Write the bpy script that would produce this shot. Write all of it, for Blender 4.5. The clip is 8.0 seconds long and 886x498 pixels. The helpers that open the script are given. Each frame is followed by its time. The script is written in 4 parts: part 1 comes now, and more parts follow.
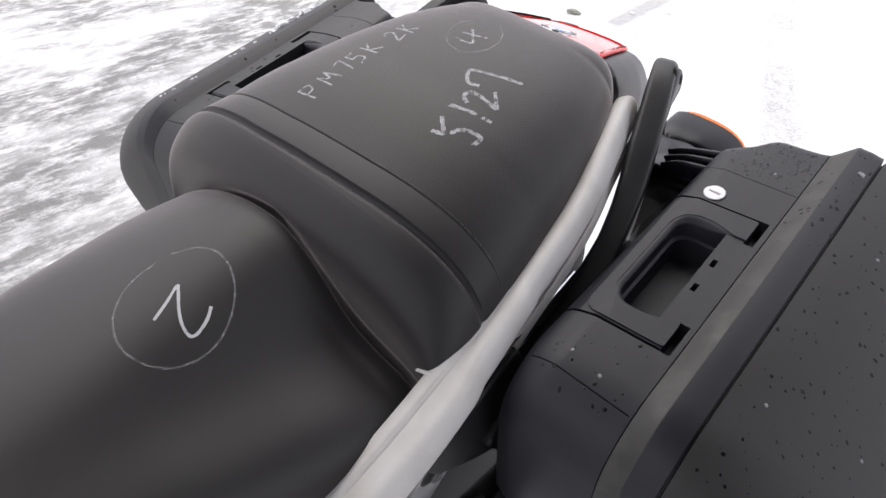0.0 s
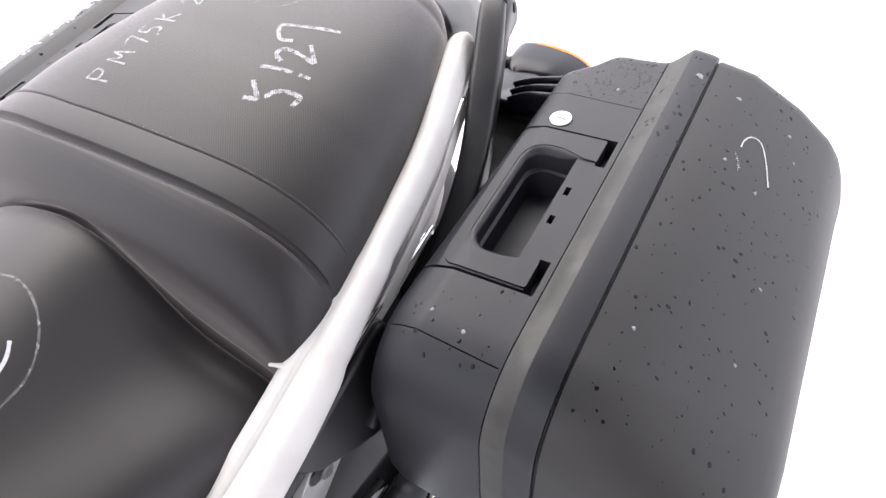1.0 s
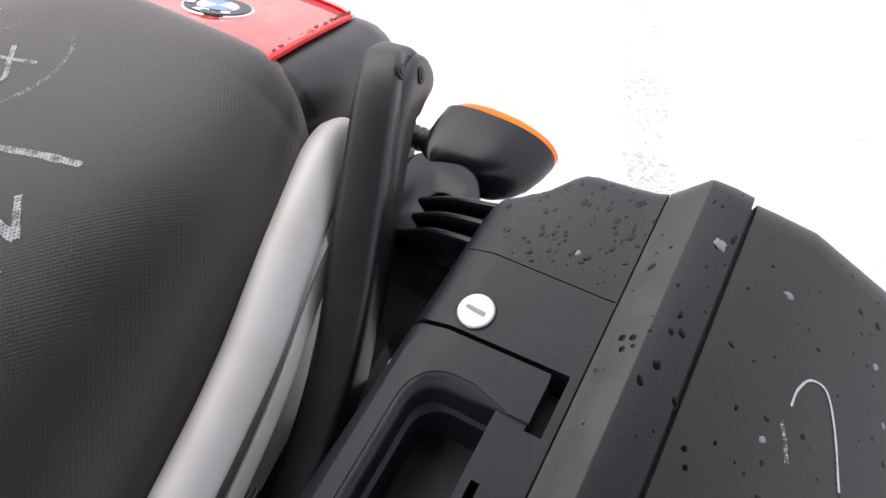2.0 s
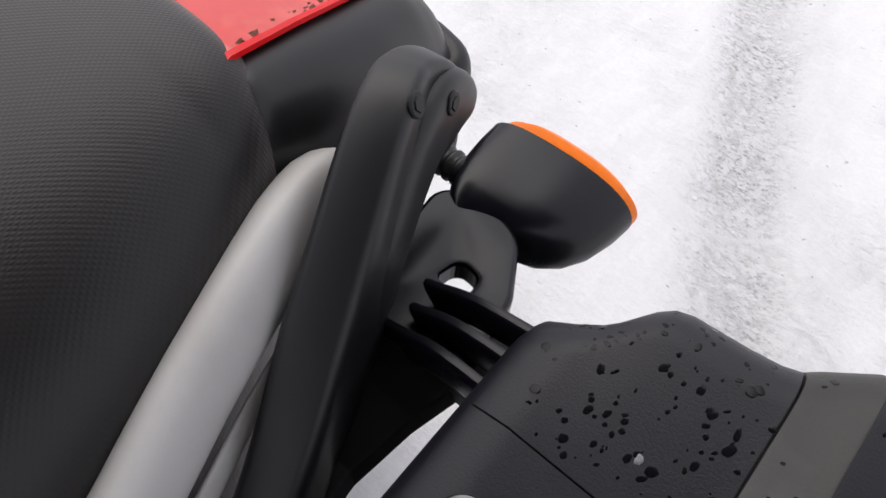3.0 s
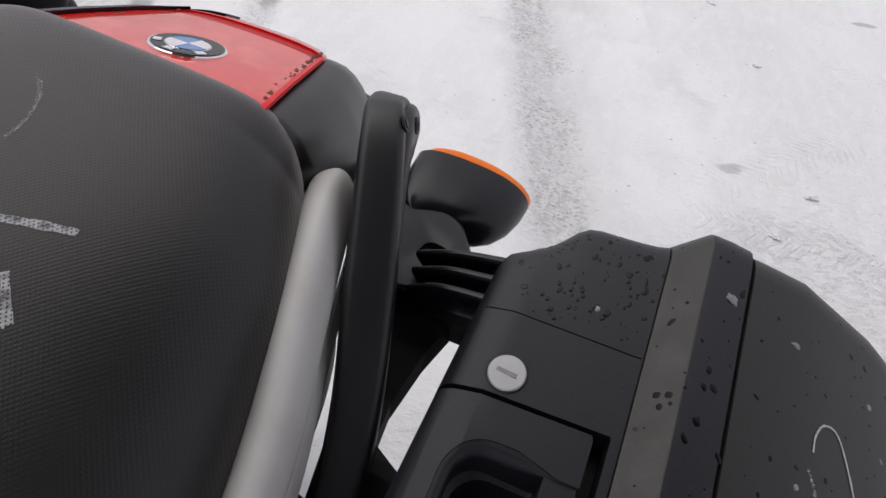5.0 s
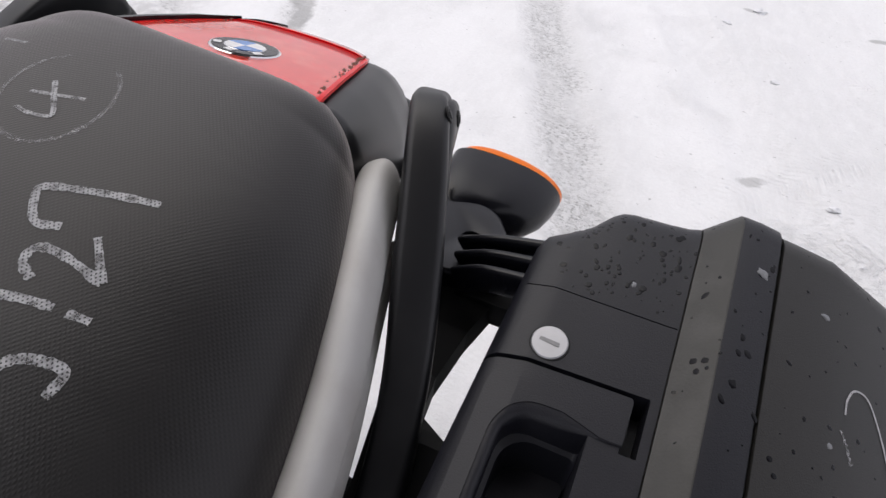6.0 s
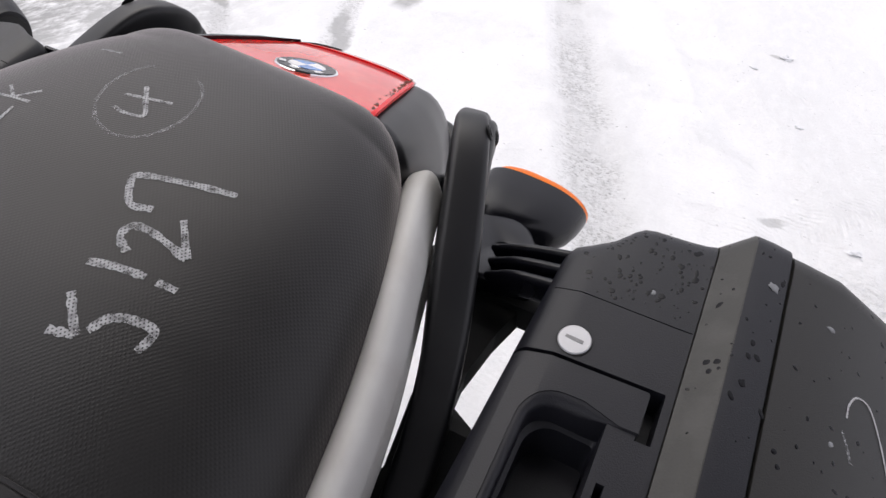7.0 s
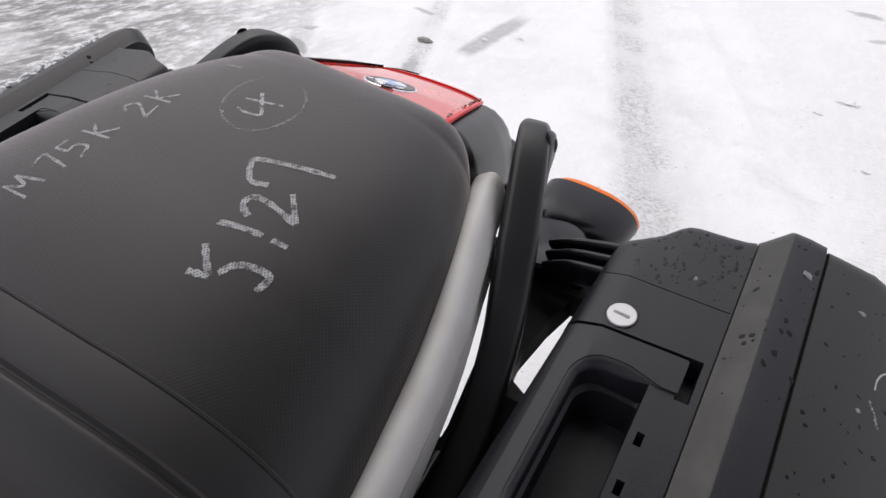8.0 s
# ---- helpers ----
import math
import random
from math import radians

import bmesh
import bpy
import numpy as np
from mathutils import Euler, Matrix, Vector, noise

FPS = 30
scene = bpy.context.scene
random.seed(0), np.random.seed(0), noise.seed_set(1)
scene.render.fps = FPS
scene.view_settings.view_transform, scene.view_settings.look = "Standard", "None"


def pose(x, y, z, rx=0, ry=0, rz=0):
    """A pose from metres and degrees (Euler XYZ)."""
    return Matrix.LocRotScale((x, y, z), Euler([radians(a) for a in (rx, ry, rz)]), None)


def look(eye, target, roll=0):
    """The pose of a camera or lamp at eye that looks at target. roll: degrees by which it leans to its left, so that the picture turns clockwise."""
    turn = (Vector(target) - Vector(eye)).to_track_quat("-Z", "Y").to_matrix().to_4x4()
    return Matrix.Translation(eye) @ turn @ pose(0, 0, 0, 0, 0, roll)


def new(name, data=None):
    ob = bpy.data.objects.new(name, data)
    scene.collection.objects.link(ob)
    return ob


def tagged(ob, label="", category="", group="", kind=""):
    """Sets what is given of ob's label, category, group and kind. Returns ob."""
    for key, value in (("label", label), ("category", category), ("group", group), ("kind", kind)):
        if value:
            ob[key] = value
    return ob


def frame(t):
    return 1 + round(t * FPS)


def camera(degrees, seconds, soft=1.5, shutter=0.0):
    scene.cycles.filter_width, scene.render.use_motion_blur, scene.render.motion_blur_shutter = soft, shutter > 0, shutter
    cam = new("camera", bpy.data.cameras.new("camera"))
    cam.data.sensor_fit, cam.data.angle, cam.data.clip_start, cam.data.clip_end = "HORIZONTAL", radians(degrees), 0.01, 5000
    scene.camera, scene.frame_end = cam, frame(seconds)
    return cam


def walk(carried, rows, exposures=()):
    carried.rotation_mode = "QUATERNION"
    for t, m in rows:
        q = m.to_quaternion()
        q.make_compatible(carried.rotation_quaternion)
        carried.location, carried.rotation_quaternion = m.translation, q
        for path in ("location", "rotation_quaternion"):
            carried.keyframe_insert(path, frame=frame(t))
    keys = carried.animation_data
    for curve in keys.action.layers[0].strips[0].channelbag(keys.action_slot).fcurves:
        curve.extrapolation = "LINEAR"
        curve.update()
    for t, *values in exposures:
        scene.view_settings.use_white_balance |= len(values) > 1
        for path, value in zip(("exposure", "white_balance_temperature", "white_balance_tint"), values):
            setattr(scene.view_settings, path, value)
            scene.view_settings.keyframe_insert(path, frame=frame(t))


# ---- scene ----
cam = camera(69.0, 8.0)
PATH = [
    (0, (0.536, -0.744, 1.229), (-0.448, 0.446, -0.042), 4.5),
    (0.3, (0.579, -0.73, 1.177), (-0.389, 0.48, -0.087), -0.8),
    (0.5, (0.604, -0.726, 1.131), (-0.325, 0.498, -0.15), -1.7),
    (0.7, (0.603, -0.707, 1.142), (-0.238, 0.512, -0.202), -1.7),
    (1, (0.573, -0.662, 1.178), (-0.171, 0.644, -0.141), 0.7),
    (1.2, (0.539, -0.599, 1.19), (-0.18, 0.73, -0.12), 0.9),
    (1.5, (0.523, -0.491, 1.17), (-0.198, 0.831, -0.147), 1.0),
    (1.7, (0.505, -0.392, 1.162), (-0.16, 0.907, -0.206), 1.6),
    (2.8, (0.386, -0.062, 1.088), (-0.32, 0.863, -0.539), 2.7),
    (3, (0.381, -0.065, 1.093), (-0.309, 0.872, -0.534), 4.4),
    (3.5, (0.387, -0.085, 1.129), (-0.204, 1.041, -0.416), 9.0),
    (4, (0.4, -0.102, 1.156), (-0.14, 1.162, -0.297), 9.1),
    (4.5, (0.4, -0.188, 1.18), (-0.082, 1.183, -0.194), 9.3),
    (4.8, (0.378, -0.24, 1.161), (-0.018, 1.164, -0.207), 10.6),
    (5, (0.362, -0.269, 1.149), (0.017, 1.12, -0.248), 10.9),
    (5.2, (0.346, -0.281, 1.144), (0.037, 1.107, -0.262), 11.9),
    (6.3, (0.376, -0.339, 1.143), (-0.08, 1.097, -0.172), 8.9),
    (6.5, (0.386, -0.353, 1.148), (-0.083, 1.094, -0.151), 9.5),
    (7, (0.365, -0.376, 1.156), (-0.14, 1.074, -0.125), 9.9),
    (7.2, (0.363, -0.383, 1.165), (-0.171, 1.106, -0.059), 9.9),
    (7.5, (0.37, -0.399, 1.178), (-0.158, 1.129, 0.001), 9.5),
    (7.6, (0.38, -0.408, 1.181), (-0.181, 1.109, 0.004), 9.0),
    (8, (0.402, -0.466, 1.159), (-0.311, 0.977, -0.029), 7.3),
]
walk(cam, [(t, look(eye, target, roll)) for t, eye, target, roll in PATH],
     [(0.0, 0.74), (0.5, 1.48), (1.0, 1.82), (1.5, 1.74), (1.7, 1.45), (2.8, 0.36), (3.0, 0.34), (3.5, 0.42), (4.0, 0.15), (4.5, 0.0), (5.0, -0.05), (6.5, 0.30), (7.0, 0.36), (8.0, 0.24)])

# ---- sky and light: a bright overcast day ----
world = bpy.data.worlds.new("overcast_sky")
scene.world = world
world.use_nodes = True
wt = world.node_tree
wt.nodes.clear()
sky = wt.nodes.new("ShaderNodeTexSky")
sky.sky_type = "NISHITA"
sky.sun_disc = False
sky.sun_elevation, sky.sun_rotation = radians(60), radians(297)
sky.air_density, sky.dust_density, sky.ozone_density = 1.0, 6.0, 1.0
soft_cloud = wt.nodes.new("ShaderNodeMixRGB")
soft_cloud.blend_type = "MIX"
soft_cloud.inputs["Fac"].default_value = 0.75
soft_cloud.inputs["Color2"].default_value = (9.02, 8.80, 9.52, 1)
bg = wt.nodes.new("ShaderNodeBackground")
bg.inputs["Strength"].default_value = 0.10
wout = wt.nodes.new("ShaderNodeOutputWorld")
wt.links.new(sky.outputs[0], soft_cloud.inputs["Color1"])
wt.links.new(soft_cloud.outputs[0], bg.inputs["Color"])
wt.links.new(bg.outputs[0], wout.inputs["Surface"])
sun_data = bpy.data.lights.new("cloud_sun", "SUN")
sun_data.energy, sun_data.angle, sun_data.color = 0.9, radians(60), (1.0, 0.98, 0.95)
sun = new("cloud_sun", sun_data)
sun.matrix_world = look((-2.0, 1.0, 4.0), (0, 0, 0))


# ---- materials ----
def material(name, colour, rough=0.5, metal=0.0, grain=None, bump=0.0, stain=None, coat=0.0, spec=0.5, detail=6.0):
    """A surface with two scales of colour change and a fine relief.
    grain: (scale, amount of lightness change); stain: (scale, second colour, share)."""
    m = bpy.data.materials.new(name)
    m.use_nodes = True
    nt = m.node_tree
    b = nt.nodes["Principled BSDF"]
    b.inputs["Base Color"].default_value = (*colour, 1)
    b.inputs["Roughness"].default_value, b.inputs["Metallic"].default_value = rough, metal
    b.inputs["Coat Weight"].default_value = coat
    b.inputs["Specular IOR Level"].default_value = spec
    geo = nt.nodes.new("ShaderNodeTexCoord")
    col = None
    if stain:
        n = nt.nodes.new("ShaderNodeTexNoise")
        n.inputs["Scale"].default_value, n.inputs["Detail"].default_value = stain[0], 8
        nt.links.new(geo.outputs["Object"], n.inputs["Vector"])
        r = nt.nodes.new("ShaderNodeValToRGB")
        r.color_ramp.elements[0].position, r.color_ramp.elements[1].position = 0.62 - stain[2] * 0.5, 0.72
        nt.links.new(n.outputs["Fac"], r.inputs["Fac"])
        mix = nt.nodes.new("ShaderNodeMixRGB")
        mix.inputs["Color1"].default_value, mix.inputs["Color2"].default_value = (*colour, 1), (*stain[1], 1)
        nt.links.new(r.outputs["Color"], mix.inputs["Fac"])
        col = mix.outputs["Color"]
        rr = nt.nodes.new("ShaderNodeMapRange")
        rr.inputs["To Min"].default_value, rr.inputs["To Max"].default_value = rough * 0.9, min(1, rough * 1.15)
        nt.links.new(n.outputs["Fac"], rr.inputs["Value"])
        nt.links.new(rr.outputs["Result"], b.inputs["Roughness"])
    if grain:
        n = nt.nodes.new("ShaderNodeTexNoise")
        n.inputs["Scale"].default_value, n.inputs["Detail"].default_value = grain[0], detail
        nt.links.new(geo.outputs["Object"], n.inputs["Vector"])
        hsv = nt.nodes.new("ShaderNodeHueSaturation")
        v = nt.nodes.new("ShaderNodeMapRange")
        v.inputs["To Min"].default_value, v.inputs["To Max"].default_value = 1 - grain[1], 1 + grain[1]
        nt.links.new(n.outputs["Fac"], v.inputs["Value"])
        nt.links.new(v.outputs["Result"], hsv.inputs["Value"])
        hsv.inputs["Color"].default_value = (*colour, 1)
        if col:
            nt.links.new(col, hsv.inputs["Color"])
        col = hsv.outputs["Color"]
        if bump:
            bp = nt.nodes.new("ShaderNodeBump")
            bp.inputs["Strength"].default_value, bp.inputs["Distance"].default_value = bump, 0.001
            nt.links.new(n.outputs["Fac"], bp.inputs["Height"])
            nt.links.new(bp.outputs["Normal"], b.inputs["Normal"])
    if col:
        nt.links.new(col, b.inputs["Base Color"])
    return m


CASE = material("case_plastic", (0.0062, 0.0066, 0.0108), 0.46, grain=(900, 0.12), bump=0.25, stain=(9, (0.012, 0.012, 0.017), 0.3), spec=0.45)
# far case body: paler copy, with grazing sky reflection put into its colour
SKYLIT_CASE = material("skylit_case_plastic", (0.024, 0.024, 0.026), 0.5, grain=(900, 0.12), bump=0.2, stain=(6, (0.040, 0.040, 0.042), 0.35))
LID = material("lid_plastic", (0.0140, 0.0130, 0.0115), 0.48, grain=(900, 0.12), bump=0.2, stain=(7, (0.017, 0.017, 0.017), 0.3))
BAND = material("worn_band_plastic", (0.030, 0.0290, 0.0255), 0.5, grain=(500, 0.15), bump=0.25, stain=(20, (0.065, 0.063, 0.058), 0.3))
BLACK = material("black_plastic", (0.0062, 0.0062, 0.0078), 0.42, grain=(700, 0.12), bump=0.07, stain=(12, (0.016, 0.016, 0.017), 0.3))
GLOSSY = material("smooth_black_plastic", (0.0040, 0.0042, 0.0075), 0.26, grain=(300, 0.08), stain=(14, (0.007, 0.007, 0.010), 0.3), spec=0.36)
DARK = material("shadowed_black", (0.004, 0.004, 0.0045), 0.6, grain=(200, 0.15))
COWL = material("cowl_plastic", (0.0070, 0.0070, 0.0078), 0.36, grain=(300, 0.08), stain=(10, (0.011, 0.011, 0.013), 0.3))
VINYL = material("seat_vinyl", (0.0098, 0.0089, 0.0096), 0.48, grain=(1100, 0.15), bump=0.15, stain=(5, (0.012, 0.0117, 0.0115), 0.35), spec=0.5)
DOTTED = material("dotted_vinyl", (0.0050, 0.0044, 0.0046), 0.46, stain=(5, (0.012, 0.0117, 0.0114), 0.35), spec=0.5)
dt = DOTTED.node_tree
waves = []
for turn in (38, -38):
    mp = dt.nodes.new("ShaderNodeMapping")
    mp.inputs["Rotation"].default_value = (0, 0, radians(turn))
    dt.links.new(dt.nodes["Texture Coordinate"].outputs["Object"], mp.inputs["Vector"])
    wv = dt.nodes.new("ShaderNodeTexWave")
    wv.inputs["Scale"].default_value = 128
    dt.links.new(mp.outputs[0], wv.inputs["Vector"])
    waves.append(wv.outputs["Fac"])
both = dt.nodes.new("ShaderNodeMath")
both.operation = "MULTIPLY"
dt.links.new(waves[0], both.inputs[0])
dt.links.new(waves[1], both.inputs[1])
for seat_cover in (VINYL, DOTTED):
    cover = seat_cover.node_tree.nodes["Principled BSDF"]
    cover.inputs["Sheen Weight"].default_value, cover.inputs["Sheen Roughness"].default_value = 0.55, 0.38
    cover.inputs["Sheen Tint"].default_value = (1.0, 0.91, 0.89, 1)
    cover.inputs["Specular IOR Level"].default_value = 0.43
dots = dt.nodes.new("ShaderNodeBump")
dots.inputs["Strength"].default_value, dots.inputs["Distance"].default_value = 0.26, 0.0005
dt.links.new(both.outputs[0], dots.inputs["Height"])
dt.links.new(dots.outputs[0], dt.nodes["Principled BSDF"].inputs["Normal"])
SILVER = material("silver_paint", (0.57, 0.56, 0.54), 0.52, 0.10, grain=(1500, 0.06), bump=0.08, stain=(18, (0.50, 0.48, 0.455), 0.35), spec=0.35)
CHROME = material("chrome", (0.78, 0.78, 0.8), 0.07, 1.0, grain=(60, 0.05))
ALLOY = material("cast_alloy", (0.62, 0.62, 0.62), 0.5, 0.6, grain=(300, 0.1), bump=0.2)
STEEL = material("lock_steel", (0.43, 0.43, 0.45), 0.35, 0.6, grain=(200, 0.05))
RED = material("red_lens", (0.76, 0.042, 0.030), 0.10, grain=(40, 0.18), stain=(25, (0.85, 0.12, 0.08), 0.35), coat=0.5)
REDRIM = material("red_rim", (0.50, 0.008, 0.010), 0.35, grain=(80, 0.12), spec=0.12)
REDEDGE = material("bright_red_edge", (0.80, 0.008, 0.012), 0.3, grain=(80, 0.12), spec=0.25)
SLOT = material("dull_steel", (0.22, 0.22, 0.225), 0.5, 0.3, grain=(300, 0.2))
LIP = material("pale_lens_lip", (0.62, 0.36, 0.34), 0.15, grain=(90, 0.1), coat=0.5)
ORANGE = material("orange_lens", (0.92, 0.195, 0.002), 0.3, grain=(120, 0.1), spec=0.2)
CHALK = material("chalk", (0.48, 0.48, 0.49), 0.95, grain=(700, 0.3), bump=0.4)
cb = CHALK.node_tree
cn = cb.nodes.new("ShaderNodeTexNoise")
cn.inputs["Scale"].default_value, cn.inputs["Detail"].default_value = 620, 3
cr = cb.nodes.new("ShaderNodeMapRange")
cr.inputs["From Min"].default_value, cr.inputs["From Max"].default_value = 0.24, 0.38
cb.links.new(cb.nodes["Texture Coordinate"].outputs["Object"], cn.inputs["Vector"])
cb.links.new(cn.outputs["Fac"], cr.inputs["Value"])
cb.links.new(cr.outputs["Result"], cb.nodes["Principled BSDF"].inputs["Alpha"])
PLAIN_CHALK = CHALK.copy()
PLAIN_CHALK.name = "plain_chalk"
dotted_chalk = []
for turn in (38, -38):
    mp = cb.nodes.new("ShaderNodeMapping")
    mp.inputs["Rotation"].default_value = (0, 0, radians(turn))
    cb.links.new(cb.nodes["Texture Coordinate"].outputs["Object"], mp.inputs["Vector"])
    wv = cb.nodes.new("ShaderNodeTexWave")
    wv.inputs["Scale"].default_value = 128
    cb.links.new(mp.outputs[0], wv.inputs["Vector"])
    dotted_chalk.append(wv.outputs["Fac"])
raised = cb.nodes.new("ShaderNodeMath")
raised.operation = "MULTIPLY"
cb.links.new(dotted_chalk[0], raised.inputs[0])
cb.links.new(dotted_chalk[1], raised.inputs[1])
reach = cb.nodes.new("ShaderNodeMapRange")
reach.inputs["From Min"].default_value, reach.inputs["From Max"].default_value = 0.80, 0.45
reach.inputs["To Min"].default_value = 0.06
cb.links.new(raised.outputs[0], reach.inputs["Value"])
rubbed = cb.nodes.new("ShaderNodeMath")
rubbed.operation = "MULTIPLY"
cb.links.new(reach.outputs["Result"], rubbed.inputs[0])
patchy = cb.nodes.new("ShaderNodeTexNoise")
patchy.inputs["Scale"].default_value, patchy.inputs["Detail"].default_value = 130, 4
cb.links.new(cb.nodes["Texture Coordinate"].outputs["Object"], patchy.inputs["Vector"])
thin = cb.nodes.new("ShaderNodeMapRange")
thin.inputs["From Min"].default_value, thin.inputs["From Max"].default_value = 0.36, 0.58
thin.inputs["To Min"].default_value, thin.inputs["To Max"].default_value = 0.3, 0.9
cb.links.new(patchy.outputs["Fac"], thin.inputs["Value"])
worn_off = cb.nodes.new("ShaderNodeMath")
worn_off.operation = "MULTIPLY"
cb.links.new(cr.outputs["Result"], worn_off.inputs[0])
cb.links.new(thin.outputs["Result"], worn_off.inputs[1])
cb.links.new(worn_off.outputs[0], rubbed.inputs[1])
cb.links.new(rubbed.outputs[0], cb.nodes["Principled BSDF"].inputs["Alpha"])
FAINT = CHALK.copy()
FAINT.name = "rubbed_chalk"
for node in FAINT.node_tree.nodes:
    if node.type == "MAP_RANGE" and abs(node.inputs["From Min"].default_value - 0.24) < 0.001:
        node.inputs["From Min"].default_value, node.inputs["From Max"].default_value, node.inputs["To Max"].default_value = 0.34, 0.62, 0.6
WHITE = material("white_enamel", (0.8, 0.8, 0.8), 0.25, grain=(100, 0.04), coat=0.5)
BLUE = material("blue_enamel", (0.04, 0.20, 0.58), 0.25, grain=(100, 0.05), coat=0.5)
RUBBER = material("tyre_rubber", (0.02, 0.02, 0.02), 0.75, grain=(250, 0.2), bump=0.5)
SNOWCLUMP = material("snow_clump", (0.74, 0.745, 0.76), 0.7, grain=(300, 0.06), bump=0.5)
DIRT = material("brown_dirt", (0.17, 0.05, 0.03), 0.8, grain=(400, 0.3), bump=0.6)

GREYDIRT = material("grey_dirt", (0.26, 0.26, 0.22), 0.85, grain=(300, 0.3), bump=0.6)
ICE = material("melting_ice", (0.20, 0.205, 0.215), 0.16, grain=(500, 0.2), bump=0.4)
SHADE_WALL = material("grey_shade_wall", (0.12, 0.115, 0.11), 0.9, grain=(40, 0.2), bump=0.4, stain=(2, (0.15, 0.145, 0.14), 0.3))
SHADE_ROOF = material("dark_shade_roof", (0.03, 0.026, 0.023), 0.8, grain=(30, 0.25), bump=0.3, stain=(3, (0.045, 0.04, 0.035), 0.3))
WATER = bpy.data.materials.new("water")
WATER.use_nodes = True
wb = WATER.node_tree.nodes["Principled BSDF"]
wb.inputs["Base Color"].default_value = (0.0045, 0.0045, 0.006, 1)
wb.inputs["Roughness"].default_value, wb.inputs["IOR"].default_value, wb.inputs["Specular IOR Level"].default_value = 0.18, 1.33, 0.4


# ---- shape helpers ----
def part(name, bm, mat, parent=None, label="", smooth=True, bevel=0.0, kind=""):
    bmesh.ops.recalc_face_normals(bm, faces=bm.faces[:])
    me = bpy.data.meshes.new(name)
    bm.to_mesh(me)
    bm.free()
    for p in me.polygons:
        p.use_smooth = smooth
    ob = new(name, me)
    for one in (mat if isinstance(mat, (list, tuple)) else [mat]):
        me.materials.append(one)
    ob.parent = parent
    if bevel:
        b = ob.modifiers.new("bevel", "BEVEL")
        b.width, b.segments, b.limit_method, b.angle_limit = bevel, 2, "ANGLE", radians(40)
        b.harden_normals = False
    if smooth:
        me.set_sharp_from_angle(angle=radians(42))
    return tagged(ob, label=label, kind=kind)


def empty(name, label, category, group=""):
    return tagged(new(name), label, category, group)


def loft(rings, closed=True, caps=True):
    """A skin over rings of equal count."""
    bm = bmesh.new()
    rows = [[bm.verts.new(p) for p in ring] for ring in rings]
    n = len(rows[0])
    for a, b in zip(rows, rows[1:]):
        for i in range(n if closed else n - 1):
            j = (i + 1) % n
            bm.faces.new((a[i], a[j], b[j], b[i]))
    if caps and closed:
        bm.faces.new(rows[0])
        bm.faces.new(rows[-1])
    return bm


def spline(points, steps):
    """A smooth line through a few points."""
    pts = [Vector(p) for p in points]
    pts = [2 * pts[0] - pts[1], *pts, 2 * pts[-1] - pts[-2]]
    line = []
    for k in range(1, len(pts) - 2):
        a, b, c, d = pts[k - 1:k + 3]
        for s in range(steps):
            t = s / steps
            line.append(0.5 * (2 * b + (c - a) * t + (2 * a - 5 * b + 4 * c - d) * t * t + (3 * b - a - 3 * c + d) * t ** 3))
    return line + [pts[-2]]


def sweep(points, width, height, steps=6, sides=16, power=2.0, up=(0, 0, 1), taper=None):
    """A bar along a smooth line; width across, height along up; power above 2 squares its section."""
    line = spline(points, steps)
    rings = []
    for i, p in enumerate(line):
        ahead = (line[min(i + 1, len(line) - 1)] - line[max(i - 1, 0)]).normalized()
        side = ahead.cross(Vector(up)).normalized()
        top = side.cross(ahead)
        s = taper(i / (len(line) - 1)) if taper else 1.0
        wide, tall = s if isinstance(s, tuple) else (s * width, s * height)
        ring = []
        for k in range(sides):
            a = 2 * math.pi * k / sides
            c, d = math.cos(a), math.sin(a)
            c, d = math.copysign(abs(c) ** (2 / power), c), math.copysign(abs(d) ** (2 / power), d)
            ring.append(p + side * (c * wide / 2) + top * (d * tall / 2))
        rings.append(ring)
    return loft(rings)


def box(x0, x1, y0, y1, z0, z1):
    bm = bmesh.new()
    bmesh.ops.create_cube(bm, size=1)
    for v in bm.verts:
        v.co = ((x0 + x1) / 2 + v.co.x * (x1 - x0), (y0 + y1) / 2 + v.co.y * (y1 - y0), (z0 + z1) / 2 + v.co.z * (z1 - z0))
    return bm


def rod(a, b, r, sides=16, r2=None):
    return sweep([a, (Vector(a) + Vector(b)) / 2, b], 2 * r, 2 * r, 2, sides, up=(0.3, 0.2, 0.9) if abs((Vector(b) - Vector(a)).normalized().z) < 0.9 else (1, 0, 0),
                 taper=(lambda t: 1 + ((r2 or r) / r - 1) * t))


def moved(bm, m):
    bmesh.ops.transform(bm, matrix=m, verts=bm.verts[:])
    return bm


LEAN = 0.055


def mirrored(bm, sgn, tilt=0.0):
    """The far side's copy of a part; tilt lowers what stands further out."""
    if sgn < 0:
        for v in bm.verts:
            v.co.z -= tilt * (v.co.x - 0.32)
            v.co.x = -v.co.x
        bmesh.ops.reverse_faces(bm, faces=bm.faces[:])
    return bm


def joined(*bms):
    first = bms[0]
    for other in bms[1:]:
        me = bpy.data.meshes.new("join")
        other.to_mesh(me)
        other.free()
        first.from_mesh(me)
        bpy.data.meshes.remove(me)
    return first


def disc(radius, depth, sides=32, rim=0.0):
    """A disc with its face up at z = depth."""
    prof = [(radius, 0), (radius, depth - rim), (radius - rim, depth)]
    return loft([[(r * math.cos(2 * math.pi * k / sides), r * math.sin(2 * math.pi * k / sides), z) for k in range(sides)] for r, z in prof])


